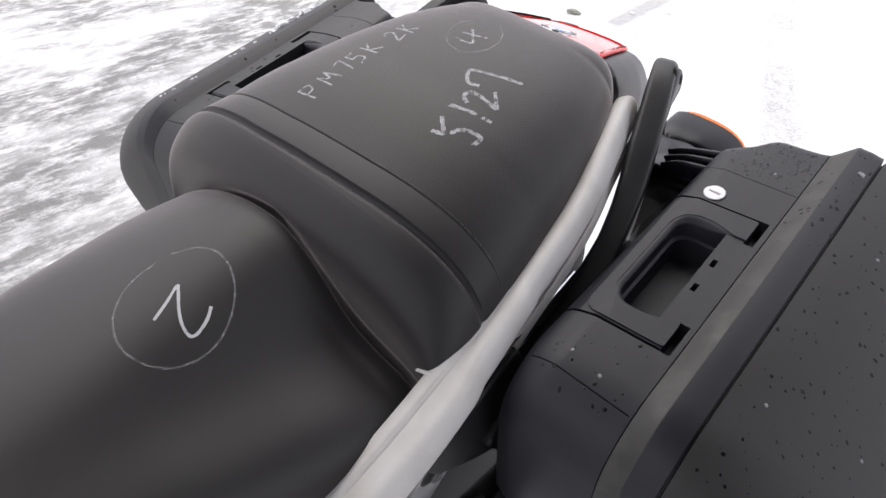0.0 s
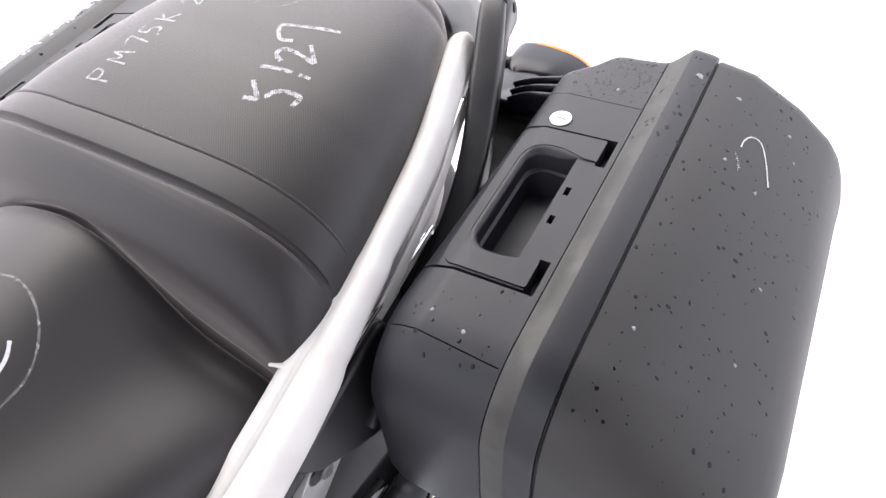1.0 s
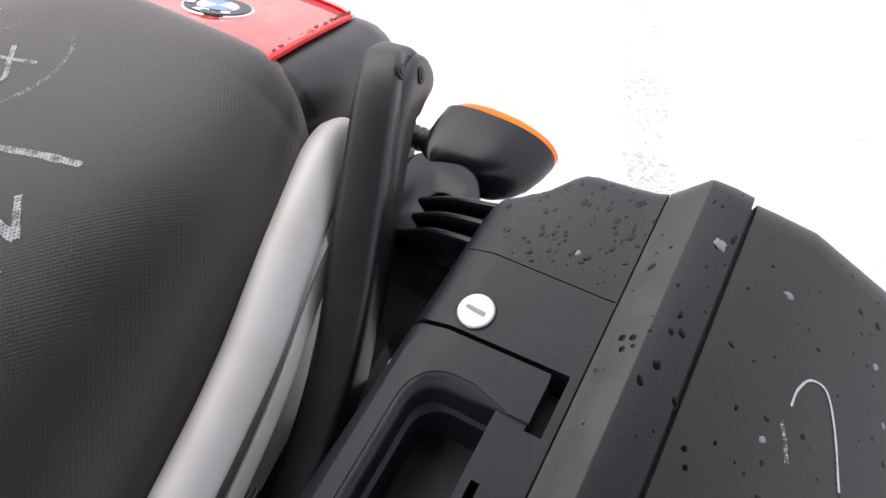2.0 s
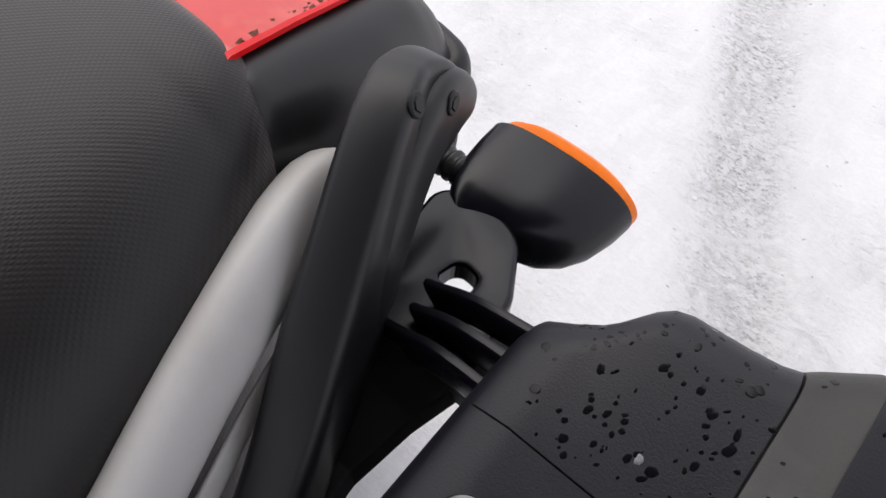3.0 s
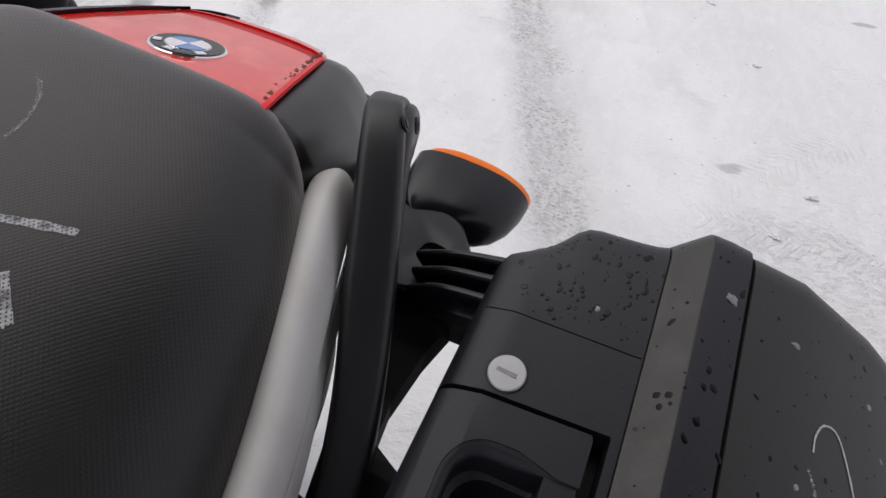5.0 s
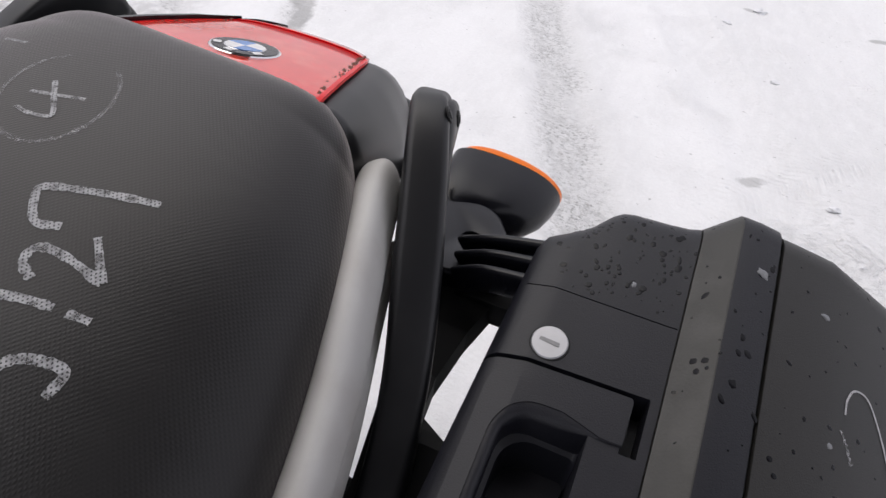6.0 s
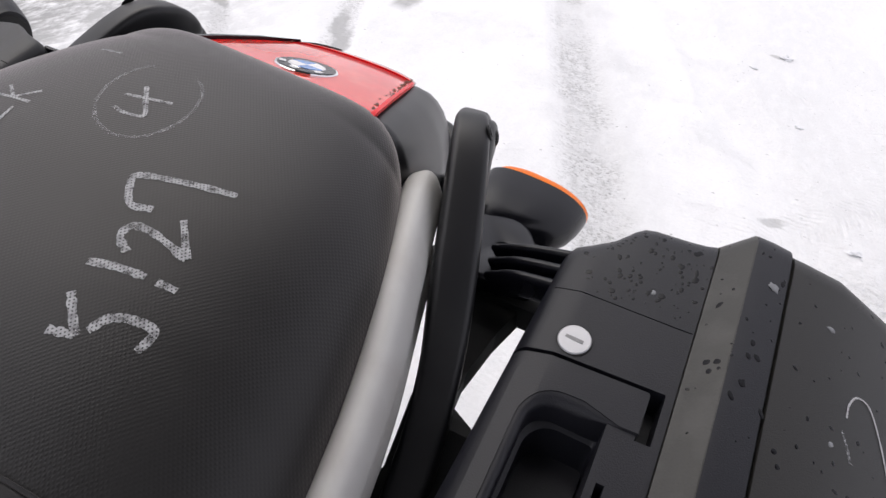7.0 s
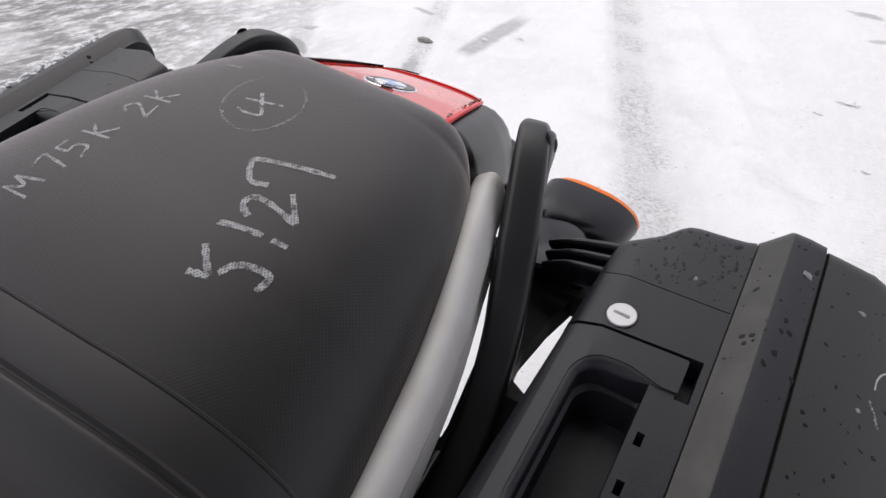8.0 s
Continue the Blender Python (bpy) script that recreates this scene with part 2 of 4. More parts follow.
def rounded(corners, radii, k=6):
    """A ring round a polygon in (u, v), with a radius at each corner."""
    ring = []
    n = len(corners)
    for i in range(n):
        p, a, b = Vector(corners[i]), Vector(corners[i - 1]), Vector(corners[(i + 1) % n])
        u, v = (a - p).normalized(), (b - p).normalized()
        half = math.acos(max(-1, min(1, u.dot(v)))) / 2
        cut = min(radii[i] / math.tan(half), 0.49 * (a - p).length, 0.49 * (b - p).length)
        r = cut * math.tan(half)
        centre = p + (u + v).normalized() * (r / math.sin(half))
        s, e = p + u * cut - centre, p + v * cut - centre
        turn = math.atan2(s.x * e.y - s.y * e.x, s.dot(e))
        for j in range(k + 1):
            c, d = math.cos(turn * j / k), math.sin(turn * j / k)
            ring.append(centre + Vector((s.x * c - s.y * d, s.x * d + s.y * c)))
    return ring


def cut_out(ob, cutters):
    """Takes the cutters' shapes out of ob's mesh for good."""
    for bm in cutters:
        bmesh.ops.recalc_face_normals(bm, faces=bm.faces[:])
        me = bpy.data.meshes.new("cutter")
        bm.to_mesh(me)
        bm.free()
        tool = new("cutter", me)
        b = ob.modifiers.new("cut", "BOOLEAN")
        b.operation, b.solver, b.object = "DIFFERENCE", "EXACT", tool
        keep = [m for m in ob.modifiers if m.type != "BOOLEAN"]
        shown = [m.show_viewport for m in keep]
        for m in keep:
            m.show_viewport = False
        bpy.context.view_layer.update()
        got = bpy.data.meshes.new_from_object(ob.evaluated_get(bpy.context.evaluated_depsgraph_get()))
        ob.modifiers.remove(b)
        for m, s in zip(keep, shown):
            m.show_viewport = s
        ob.data = got
        bpy.data.objects.remove(tool)


def interp(x, xs, ys):
    return float(np.interp(x, xs, ys))


# ---- snow-covered ground ----
def axis_steps(near0, near1, fine, far):
    line = list(np.arange(near0, near1 + 1e-6, fine))
    step = fine
    while line[-1] < far:
        step *= 1.35
        line.append(line[-1] + step)
    step = fine
    while line[0] > -far:
        step *= 1.35
        line.insert(0, line[0] - step)
    return np.array(line)


def ground_height(x, y):
    h = 0.010 * noise.noise((x * 1.3, y * 1.3, 0)) + 0.003 * noise.noise((x * 5, y * 5, 3)) + 0.0012 * noise.noise((x * 17, y * 17, 5))
    # shallow wheel ruts that run off behind the machine
    for x0, slope, w, deep in ((0.73, -0.355, 0.12, 0.016), (-0.28, -0.42, 0.10, 0.010), (1.45, -0.36, 0.13, 0.016), (-0.25, -0.75, 0.08, 0.010)):
        d = (x - (x0 + slope * y)) / w
        if abs(d) < 2.5:
            h -= deep * math.exp(-d ** 4) - 0.006 * math.exp(-(abs(d) - 1.3) ** 2 * 8)
            h += 0.004 * math.exp(-d ** 4) * math.sin(y * 110 + 14 * abs(d)) * (0.5 + noise.noise((x * 3, y * 3, 8)))
    return h


def build_ground():
    xs, ys = axis_steps(-3.2, 1.8, 0.03, 400), axis_steps(-1.2, 4.2, 0.03, 400)
    verts = [(float(x), float(y), ground_height(x, y) if abs(x) < 12 and abs(y) < 12 else 0.0) for y in ys for x in xs]
    n = len(xs)
    faces = [(j * n + i, j * n + i + 1, (j + 1) * n + i + 1, (j + 1) * n + i) for j in range(len(ys) - 1) for i in range(n - 1)]
    me = bpy.data.meshes.new("ground")
    me.from_pydata(verts, [], faces)
    for p in me.polygons:
        p.use_smooth = True
    ob = new("ground", me)
    m = bpy.data.materials.new("packed_snow")
    m.use_nodes = True
    nt = m.node_tree
    b = nt.nodes["Principled BSDF"]
    tc = nt.nodes.new("ShaderNodeTexCoord")

    def noisy(scale, detail, rough=0.6, stretch=(1, 1, 1)):
        mp = nt.nodes.new("ShaderNodeMapping")
        mp.inputs["Scale"].default_value = stretch
        mp.inputs["Rotation"].default_value = (0, 0, radians(6))
        nt.links.new(tc.outputs["Object"], mp.inputs["Vector"])
        q = nt.nodes.new("ShaderNodeTexNoise")
        q.inputs["Scale"].default_value, q.inputs["Detail"].default_value, q.inputs["Roughness"].default_value = scale, detail, rough
        nt.links.new(mp.outputs[0], q.inputs["Vector"])
        return q.outputs["Fac"]

    def ramp(value, p0, p1):
        r = nt.nodes.new("ShaderNodeMapRange")
        r.inputs["From Min"].default_value, r.inputs["From Max"].default_value = p0, p1
        nt.links.new(value, r.inputs["Value"])
        return r.outputs["Result"]

    def maths(op, a, b_):
        q = nt.nodes.new("ShaderNodeMath")
        q.operation = op
        for s, v in zip(q.inputs, (a, b_)):
            if isinstance(v, (int, float)):
                s.default_value = v
            else:
                nt.links.new(v, s)
        return q.outputs[0]

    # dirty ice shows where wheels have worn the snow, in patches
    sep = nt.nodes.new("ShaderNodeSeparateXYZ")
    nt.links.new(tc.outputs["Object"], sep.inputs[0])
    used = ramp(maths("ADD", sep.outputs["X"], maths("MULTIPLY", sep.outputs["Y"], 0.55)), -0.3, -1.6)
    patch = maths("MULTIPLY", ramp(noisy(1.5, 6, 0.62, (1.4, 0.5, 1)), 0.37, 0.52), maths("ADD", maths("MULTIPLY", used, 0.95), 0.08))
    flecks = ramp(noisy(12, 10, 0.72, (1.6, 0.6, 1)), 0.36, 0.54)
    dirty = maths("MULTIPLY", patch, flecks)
    tracks = None
    for x0, slope, w in ((0.73, -0.355, 0.11), (-0.28, -0.42, 0.06), (-0.25, -0.75, 0.06), (-1.75, -0.8, 0.25)):
        line = maths("ADD", maths("MULTIPLY", sep.outputs["Y"], slope), x0)
        off = maths("ABSOLUTE", maths("SUBTRACT", sep.outputs["X"], line), 0)
        inside = ramp(off, w * 1.5, w * 0.6)
        tracks = inside if tracks is None else maths("MAXIMUM", tracks, inside)
    worn = maths("MULTIPLY", tracks, maths("MAXIMUM", ramp(noisy(75, 8, 0.75, (0.8, 1.2, 1)), 0.50, 0.60), maths("MULTIPLY", ramp(noisy(28, 8, 0.75, (0.9, 1.1, 1)), 0.46, 0.60), 0.5)))
    worn = maths("MULTIPLY", worn, ramp(noisy(2.3, 5, 0.6, (1, 1, 1)), 0.36, 0.56))
    # fine grey flecks painted in as the shading of crumpled snow
    crumple_shade = maths("MULTIPLY", maths("MULTIPLY", ramp(noisy(70, 7, 0.72, (0.7, 1.3, 1)), 0.56, 0.66), ramp(noisy(3.0, 6, 0.65), 0.46, 0.62)), 0.18)
    # a pale pressed band beside the clearest track and one scraped streak
    beside = maths("ADD", maths("SUBTRACT", sep.outputs["X"], 0.73), maths("MULTIPLY", sep.outputs["Y"], 0.355))
    band = maths("MULTIPLY", maths("MULTIPLY", ramp(beside, -0.09, -0.06), ramp(beside, 0.32, 0.12)), maths("ADD", maths("MULTIPLY", noisy(9, 8, 0.75), 0.16), 0.03))
    across = maths("ADD", maths("ADD", sep.outputs["X"], 0.91), maths("MULTIPLY", sep.outputs["Y"], 0.05))
    across = maths("ABSOLUTE", maths("ADD", across, maths("MULTIPLY", noisy(6, 4, 0.6), 0.06)), 0)
    streak = maths("MULTIPLY", maths("MULTIPLY", ramp(across, 0.075, 0.035), ramp(sep.outputs["Y"], 2.40, 2.50)), ramp(sep.outputs["Y"], 3.35, 3.15))
    streak = maths("MULTIPLY", streak, maths("ADD", maths("MULTIPLY", noisy(30, 10, 0.8), 0.8), 0.2))
    # trodden, broken snow beside the near case
    du = maths("MULTIPLY", maths("SUBTRACT", sep.outputs["X"], 1.02), 2.6)
    dv = maths("MULTIPLY", maths("SUBTRACT", sep.outputs["Y"], 1.15), 2.2)
    trodden = ramp(maths("ADD", maths("ADD", maths("MULTIPLY", du, du), maths("MULTIPLY", dv, dv)), noisy(7, 5, 0.6)), 1.5, 1.1)
    crumpled = ramp(noisy(2.6, 5, 0.6), 0.47, 0.62)
    driven = ramp(maths("ADD", maths("ADD", sep.outputs["X"], maths("MULTIPLY", sep.outputs["Y"], 0.355)), maths("MULTIPLY", noisy(2.2, 5, 0.65), 0.9)), 1.75, 2.05)
    zone = maths("MAXIMUM", maths("MAXIMUM", maths("MULTIPLY", crumpled, 0.7), trodden), maths("MAXIMUM", maths("MULTIPLY", driven, 0.6), maths("MULTIPLY", tracks, 0.8)))
    # shade of small hollows put into the colour, and bits of grit where the crust is broken
    hollow_shade = maths("MULTIPLY", maths("MULTIPLY", ramp(noisy(40, 7, 0.68, (0.85, 1.2, 1)), 0.63, 0.70), maths("ADD", maths("MULTIPLY", zone, 0.9), 0.10)), 0.45)
    grit = maths("MULTIPLY", ramp(noisy(46, 2, 0.5, (0.8, 1.3, 1)), 0.725, 0.755), 0.6)
    mask = maths("MAXIMUM", maths("MAXIMUM", dirty, crumple_shade), maths("MULTIPLY", worn, 0.72))
    mask = maths("MAXIMUM", mask, maths("MAXIMUM", hollow_shade, grit))
    mask = maths("MAXIMUM", maths("ADD", mask, band), maths("MULTIPLY", streak, 1.0))
    # single scuffs and slush marks: centre, turn, half length, half width, strength
    ragged = maths("MULTIPLY", maths("SUBTRACT", noisy(13, 7, 0.75), 0.5), 1.9)
    for x, y, turn, long, wide, much in ((-2.37, 1.85, 60, 0.34, 0.022, 0.75), (-1.76, 1.98, -40, 0.15, 0.05, 0.7), (-1.87, 2.21, 20, 0.07, 0.03, 0.6), (-1.16, 2.08, -66, 0.26, 0.05, 0.6), (-1.59, 2.92, 10, 0.10, 0.04, 0.55),
                                         (-1.33, 1.45, -60, 0.22, 0.06, 0.7), (-1.05, 1.90, -72, 0.22, 0.05, 0.6), (0.77, 1.70, 38, 0.07, 0.03, 0.45), (0.76, 5.5, 0, 0.16, 0.10, 0.6), (0.85, 4.8, 40, 0.12, 0.06, 0.5), (0.71, 3.31, 0, 0.06, 0.03, 0.5), (1.33, 3.34, 20, 0.07, 0.035, 0.55)):
        mp = nt.nodes.new("ShaderNodeMapping")
        mp.vector_type = "TEXTURE"
        mp.inputs["Location"].default_value, mp.inputs["Rotation"].default_value, mp.inputs["Scale"].default_value = (x, y, 0), (0, 0, radians(turn)), (long, wide, 5)
        nt.links.new(tc.outputs["Object"], mp.inputs["Vector"])
        size = nt.nodes.new("ShaderNodeVectorMath")
        size.operation = "LENGTH"
        nt.links.new(mp.outputs[0], size.inputs[0])
        mark = ramp(maths("ADD", size.outputs["Value"], ragged), 1.0, 0.55)
        mask = maths("MAXIMUM", mask, maths("MULTIPLY", mark, much))
    # dirt, grit and the painted shade of the snow share one grey
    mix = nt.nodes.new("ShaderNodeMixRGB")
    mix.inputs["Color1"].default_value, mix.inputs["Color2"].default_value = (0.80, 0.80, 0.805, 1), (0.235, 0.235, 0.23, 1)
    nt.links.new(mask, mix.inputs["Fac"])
    fine = ramp(noisy(85, 8, 0.8), 0.3, 0.7)
    hsv = nt.nodes.new("ShaderNodeHueSaturation")
    v = nt.nodes.new("ShaderNodeMapRange")
    v.inputs["To Min"].default_value, v.inputs["To Max"].default_value = 0.94, 1.04
    nt.links.new(fine, v.inputs["Value"])
    nt.links.new(v.outputs["Result"], hsv.inputs["Value"])
    nt.links.new(mix.outputs[0], hsv.inputs["Color"])
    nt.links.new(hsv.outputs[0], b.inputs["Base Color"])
    b.inputs["Roughness"].default_value = 0.75
    bp = nt.nodes.new("ShaderNodeBump")
    bp.inputs["Strength"].default_value, bp.inputs["Distance"].default_value = 1.0, 0.006
    rough_part = maths("MULTIPLY", noisy(48, 8, 0.70, (0.75, 1.3, 1)), maths("ADD", maths("MULTIPLY", zone, 0.9), 0.22))
    ridges = maths("MULTIPLY", ramp(noisy(40, 7, 0.68, (0.85, 1.2, 1)), 0.50, 0.60), maths("MULTIPLY", zone, 0.30))
    lumps = maths("MULTIPLY", noisy(10, 6, 0.6, (0.8, 1.3, 1)), maths("ADD", maths("MULTIPLY", trodden, 1.6), 0.55))
    # tyre prints with a chevron tread across the trodden snow
    prints = None
    for x, y, turn, long, wide in ((0.98, 1.86, 49, 0.50, 0.085), (0.98, 1.42, 8, 0.36, 0.08), (1.18, 2.75, -12, 0.5, 0.07)):
        mp = nt.nodes.new("ShaderNodeMapping")
        mp.vector_type = "TEXTURE"
        mp.inputs["Location"].default_value, mp.inputs["Rotation"].default_value = (x, y, 0), (0, 0, radians(turn))
        nt.links.new(tc.outputs["Object"], mp.inputs["Vector"])
        local = nt.nodes.new("ShaderNodeSeparateXYZ")
        nt.links.new(mp.outputs[0], local.inputs[0])
        off = maths("ABSOLUTE", local.outputs["Y"], 0)
        tread = maths("SINE", maths("ADD", maths("MULTIPLY", local.outputs["X"], 190), maths("MULTIPLY", off, 150)), 0)
        inside = maths("MULTIPLY", ramp(maths("ADD", off, maths("MULTIPLY", noisy(11, 5, 0.7), 0.05)), wide + 0.03, wide), ramp(maths("ABSOLUTE", local.outputs["X"], 0), long, long * 0.7))
        one = maths("MULTIPLY", maths("MULTIPLY", inside, ramp(noisy(5, 4, 0.6), 0.38, 0.56)), maths("SUBTRACT", maths("MULTIPLY", ramp(maths("ADD", tread, maths("MULTIPLY", maths("SUBTRACT", noisy(55, 6, 0.75), 0.5), 4.0)), -0.6, 0.8), 0.45), 0.3))
        prints = one if prints is None else maths("ADD", prints, one)
    nt.links.new(maths("ADD", maths("ADD", maths("ADD", rough_part, ridges), lumps), prints), bp.inputs["Height"])
    nt.links.new(bp.outputs[0], b.inputs["Normal"])
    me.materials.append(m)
    return tagged(ob, "packed white snow with grey worn wheel tracks", "snow ground", kind="structure")


build_ground()
# unseen roof slab, added to darken what the seat and cases reflect from above
tagged(part("shade_roof", box(-0.55, 1.72, -3.2, 0.50, 2.70, 2.84), SHADE_ROOF, smooth=False), "unseen dark roof slab added to block sky light above the bike", "eave", kind="structure")
# unseen wall, added to block light from the near side
tagged(part("shade_wall", box(1.72, 2.0, -3.2, -1.5, -0.1, 4.6), SHADE_WALL, smooth=False), "unseen plain grey wall added to block light beside the bike", "wall", kind="structure")


# ---- the side cases ----
SLOPE = 0.235


def case_top(x):
    """Height of the case's top at y = 0, from its inner wall out to the lid's outer edge."""
    return interp(x, (0.30, 0.318, 0.345, 0.43, 0.440, 0.446, 0.463, 0.470, 0.496, 0.54, 0.60, 0.640, 0.655, 0.668), (0.764, 0.779, 0.788, 0.793, 0.794, 0.797, 0.812, 0.813, 0.809, 0.801, 0.774, 0.748, 0.736, 0.715))


REAR_LINE = spline([(0.30, 0.110, 0), (0.322, 0.116, 0), (0.340, 0.122, 0), (0.353, 0.130, 0), (0.362, 0.141, 0), (0.373, 0.154, 0), (0.385, 0.158, 0), (0.41, 0.158, 0), (0.435, 0.160, 0), (0.455, 0.168, 0), (0.50, 0.168, 0), (0.60, 0.164, 0), (0.668, 0.160, 0)], 6)
REAR_X, REAR_Y = [p.x for p in REAR_LINE], [p.y for p in REAR_LINE]


def case_ring(x, inset=0.0, corners=(0.030, 0.07, 0.05, 0.085)):
    """The case's outline in the plane x."""
    rear = interp(x, REAR_X, REAR_Y) + 0.006 - inset
    front = interp(x, (0.30, 0.33, 0.50, 0.60, 0.668), (-0.352, -0.362, -0.366, -0.36, -0.345)) + inset
    low = interp(x, (0.30, 0.50, 0.60, 0.668), (0.408, 0.395, 0.41, 0.43)) + inset
    top = case_top(x) - inset
    pts = rounded([(rear, top + SLOPE * rear), (rear - 0.05, low), (front + 0.040, low), (front, top + SLOPE * front)],
                  corners, 7)
    return [(x, p.x, p.y) for p in pts]


def droplets(spots, name, parent, high=0.07, uneven=0.20):
    """Small flattened beads of water; spots: (place, normal, radius)."""
    bm = bmesh.new()
    for p, n, r in spots:
        turn = Vector(n).to_track_quat("Z", "Y").to_matrix().to_4x4()
        got = bmesh.ops.create_icosphere(bm, subdivisions=1 if r < 0.0012 else 2 if r < 0.0024 else 3, radius=1)["verts"]
        shift = Vector((random.uniform(-9, 9), random.uniform(-9, 9), 0))
        wide, long = random.uniform(0.6, 1.1), random.uniform(0.8, 1.5)
        for v in got:
            k = 1 + uneven * noise.noise(Vector((v.co.x, v.co.y, 0)) * 1.3 + shift)
            v.co = Vector((v.co.x * wide * k, v.co.y * long * k, v.co.z * high)) * r
        bmesh.ops.transform(bm, matrix=Matrix.Translation(p) @ turn @ pose(0, 0, 0, 0, 0, random.uniform(-35, 35)), verts=got)
    return part(name, bm, WATER, parent, "clear beads of melted snow", kind="stuff")


def side_case(sgn):
    case = empty("side_case", "black plastic motorcycle side case with wet lid, hung on its carrier" if sgn > 0 else
                 "black plastic side case with snow along its rim, on its carrier", "side case", "side cases")

    def add(name, bm, mat, label="", parent=None, **kw):
        return part(name, mirrored(bm, sgn, 0.28), mat, parent or case, label, **kw)

    xs = (0.304, 0.308, 0.316, 0.324, 0.332, 0.339, 0.345, 0.351, 0.357, 0.363, 0.369, 0.376, 0.385, 0.40, 0.415, 0.43, 0.4388)
    shell = loft([case_ring(x, 0.008 if k == 0 else 0.0) for k, x in enumerate(xs)])
    for v in shell.verts:
        share = max(0.0, min(1.0, (v.co.y + 0.08) / 0.06))
        if v.co.x < 0.326:
            v.co.x += share * 0.6 * (0.326 - v.co.x)
    body = add("body", shell, CASE if sgn > 0 else SKYLIT_CASE)
    if sgn < 0:
        for v in body.data.vertices:
            v.co.y = min(v.co.y, 0.09 + 0.35 * (v.co.y - 0.09))
    # recess for the carrying handle, its slots and the joints between the panels
    recess = []
    for z in (-0.058, 0.02):
        ring = rounded([(0.335, -0.046), (0.400, -0.046), (0.400, -0.214), (0.335, -0.214)], (0.022, 0.008, 0.008, 0.022), 5)
        recess.append([(p.x, p.y, 0.783 + SLOPE * p.y + z) for p in ring])
    tools = [loft(recess)]
    for y in (-0.105, -0.147):
        tools.append(loft([[(0.409 + a, y + b, 0.788 + SLOPE * y + z) for a, b in ((-0.003, -0.006), (0.003, -0.006), (0.003, 0.006), (-0.003, 0.006))] for z in (-0.01, 0.02)]))
    for y in (-0.0185, -0.2395):
        tools.append(loft([[(x, y + dy, 0.79 + SLOPE * y + z) for x, dy in ((0.29, -0.0017), (0.432, -0.0017), (0.432, 0.0017), (0.29, 0.0017))] for z in (-0.03, 0.03)]))
    for y0, y1 in ((-0.060, -0.018), (-0.240, -0.198)):
        tools.append(loft([[(x, y, 0.792 + SLOPE * y + z) for x, y in ((0.421, y0), (0.4325, y0), (0.4325, y1), (0.421, y1))] for z in (-0.022, 0.03)]))
    tools.append(loft([[(x, y, 0.775 + SLOPE * y + z) for x, y in ((0.29, -0.3095), (0.436, -0.3185), (0.436, -0.3172), (0.29, -0.3082))] for z in (-0.006, 0.09)]))
    tools.append(loft([[(x, y, 0.782 + SLOPE * y + z) for x, y in ((0.29, 0.0470), (0.438, 0.0420), (0.438, 0.0430), (0.29, 0.0480))] for z in (-0.003, 0.06)]))
    cut_out(body, [mirrored(t, sgn, 0.28) for t in tools])

    add("joint", loft([case_ring(0.4386, 0.003), case_ring(0.4406, 0.003)]), DARK)
    add("edge_band", loft([case_ring(x) for x in (0.4402, 0.446, 0.463, 0.4645)]), BAND if sgn > 0 else CASE, "paler worn edge band along the lid joint" if sgn > 0 else "dark edge band along the lid joint")
    add("rim", loft([case_ring(x) for x in (0.4646, 0.466, 0.480, 0.4925, 0.494)]), CASE)
    add("joint", loft([case_ring(0.4938, 0.005), case_ring(0.4982, 0.005)]), DARK)
    lid_xs = [0.4964, 0.4976, 0.51, 0.54, 0.57, 0.60, 0.625, 0.640, 0.649, 0.656, 0.661, 0.664]
    lid = loft([case_ring(x, {0.4964: 0.0030, 0.4976: 0.0014, 0.51: 0.0008, 0.649: 0.001, 0.656: 0.004, 0.661: 0.010, 0.664: 0.022}.get(x, 0.0), (0.032, 0.08, 0.05 + 0.7 * (x - 0.498), 0.085 + 0.25 * (x - 0.498))) for x in lid_xs])
    for v in lid.verts:
        deep = max(0.0, 0.765 - v.co.z)
        v.co.x += (0.31 * deep - 0.50 * deep * deep) * max(0.0, min(1.0, (v.co.x - 0.50) / 0.13)) * interp(v.co.y, (-0.37, -0.28, -0.15), (0.55, 0.85, 1.0))
    lid = add("lid", lid, LID, "slightly glossy black lid")
    # carrying handle, hinged at both ends
    bend = [Vector((p.x, p.y)) for p in rounded([(0.422, -0.056), (0.3455, -0.056), (0.3455, -0.204), (0.422, -0.204)], (0.0, 0.02, 0.02, 0.0), 8)]
    line = []
    for a, b in zip(bend, bend[1:]):
        line += [a.lerp(b, k / 8) for k in range(8)] if (b - a).length > 0.03 else [a]
    line.append(bend[-1])
    inner = []
    for k, p in enumerate(line):
        ahead = line[min(k + 1, len(line) - 1)] - line[max(k - 1, 0)]
        inner.append((p, Vector((ahead.y, -ahead.x)).normalized(), interp(p.x, (0.380, 0.408), (0.0085, 0.0004))))
    side = 1 if (inner[len(inner) // 2][1].x < 0) else -1
    edge = [(p.x + side * d.x * a, p.y + side * d.y * a) for p, d, a in inner]
    outer = [(p.x, p.y) for p in rounded([(0.422, -0.236), (0.324, -0.236), (0.324, -0.022), (0.422, -0.022)], (0.003, 0.02, 0.02, 0.003), 4)]
    rim = [[(x, y, 0.7835 + SLOPE * y + z) for x, y in outer + edge] for z in (-0.030, 0.0022)]
    roll = []
    for turn in (0, 15, 30, 45, 60, 75, 90, None):
        row = []
        for p, d, a in inner:
            out, down = (0.0, 0.028) if turn is None else (a * (1 - math.sin(radians(turn))), 0.95 * a * (1 - math.cos(radians(turn))))
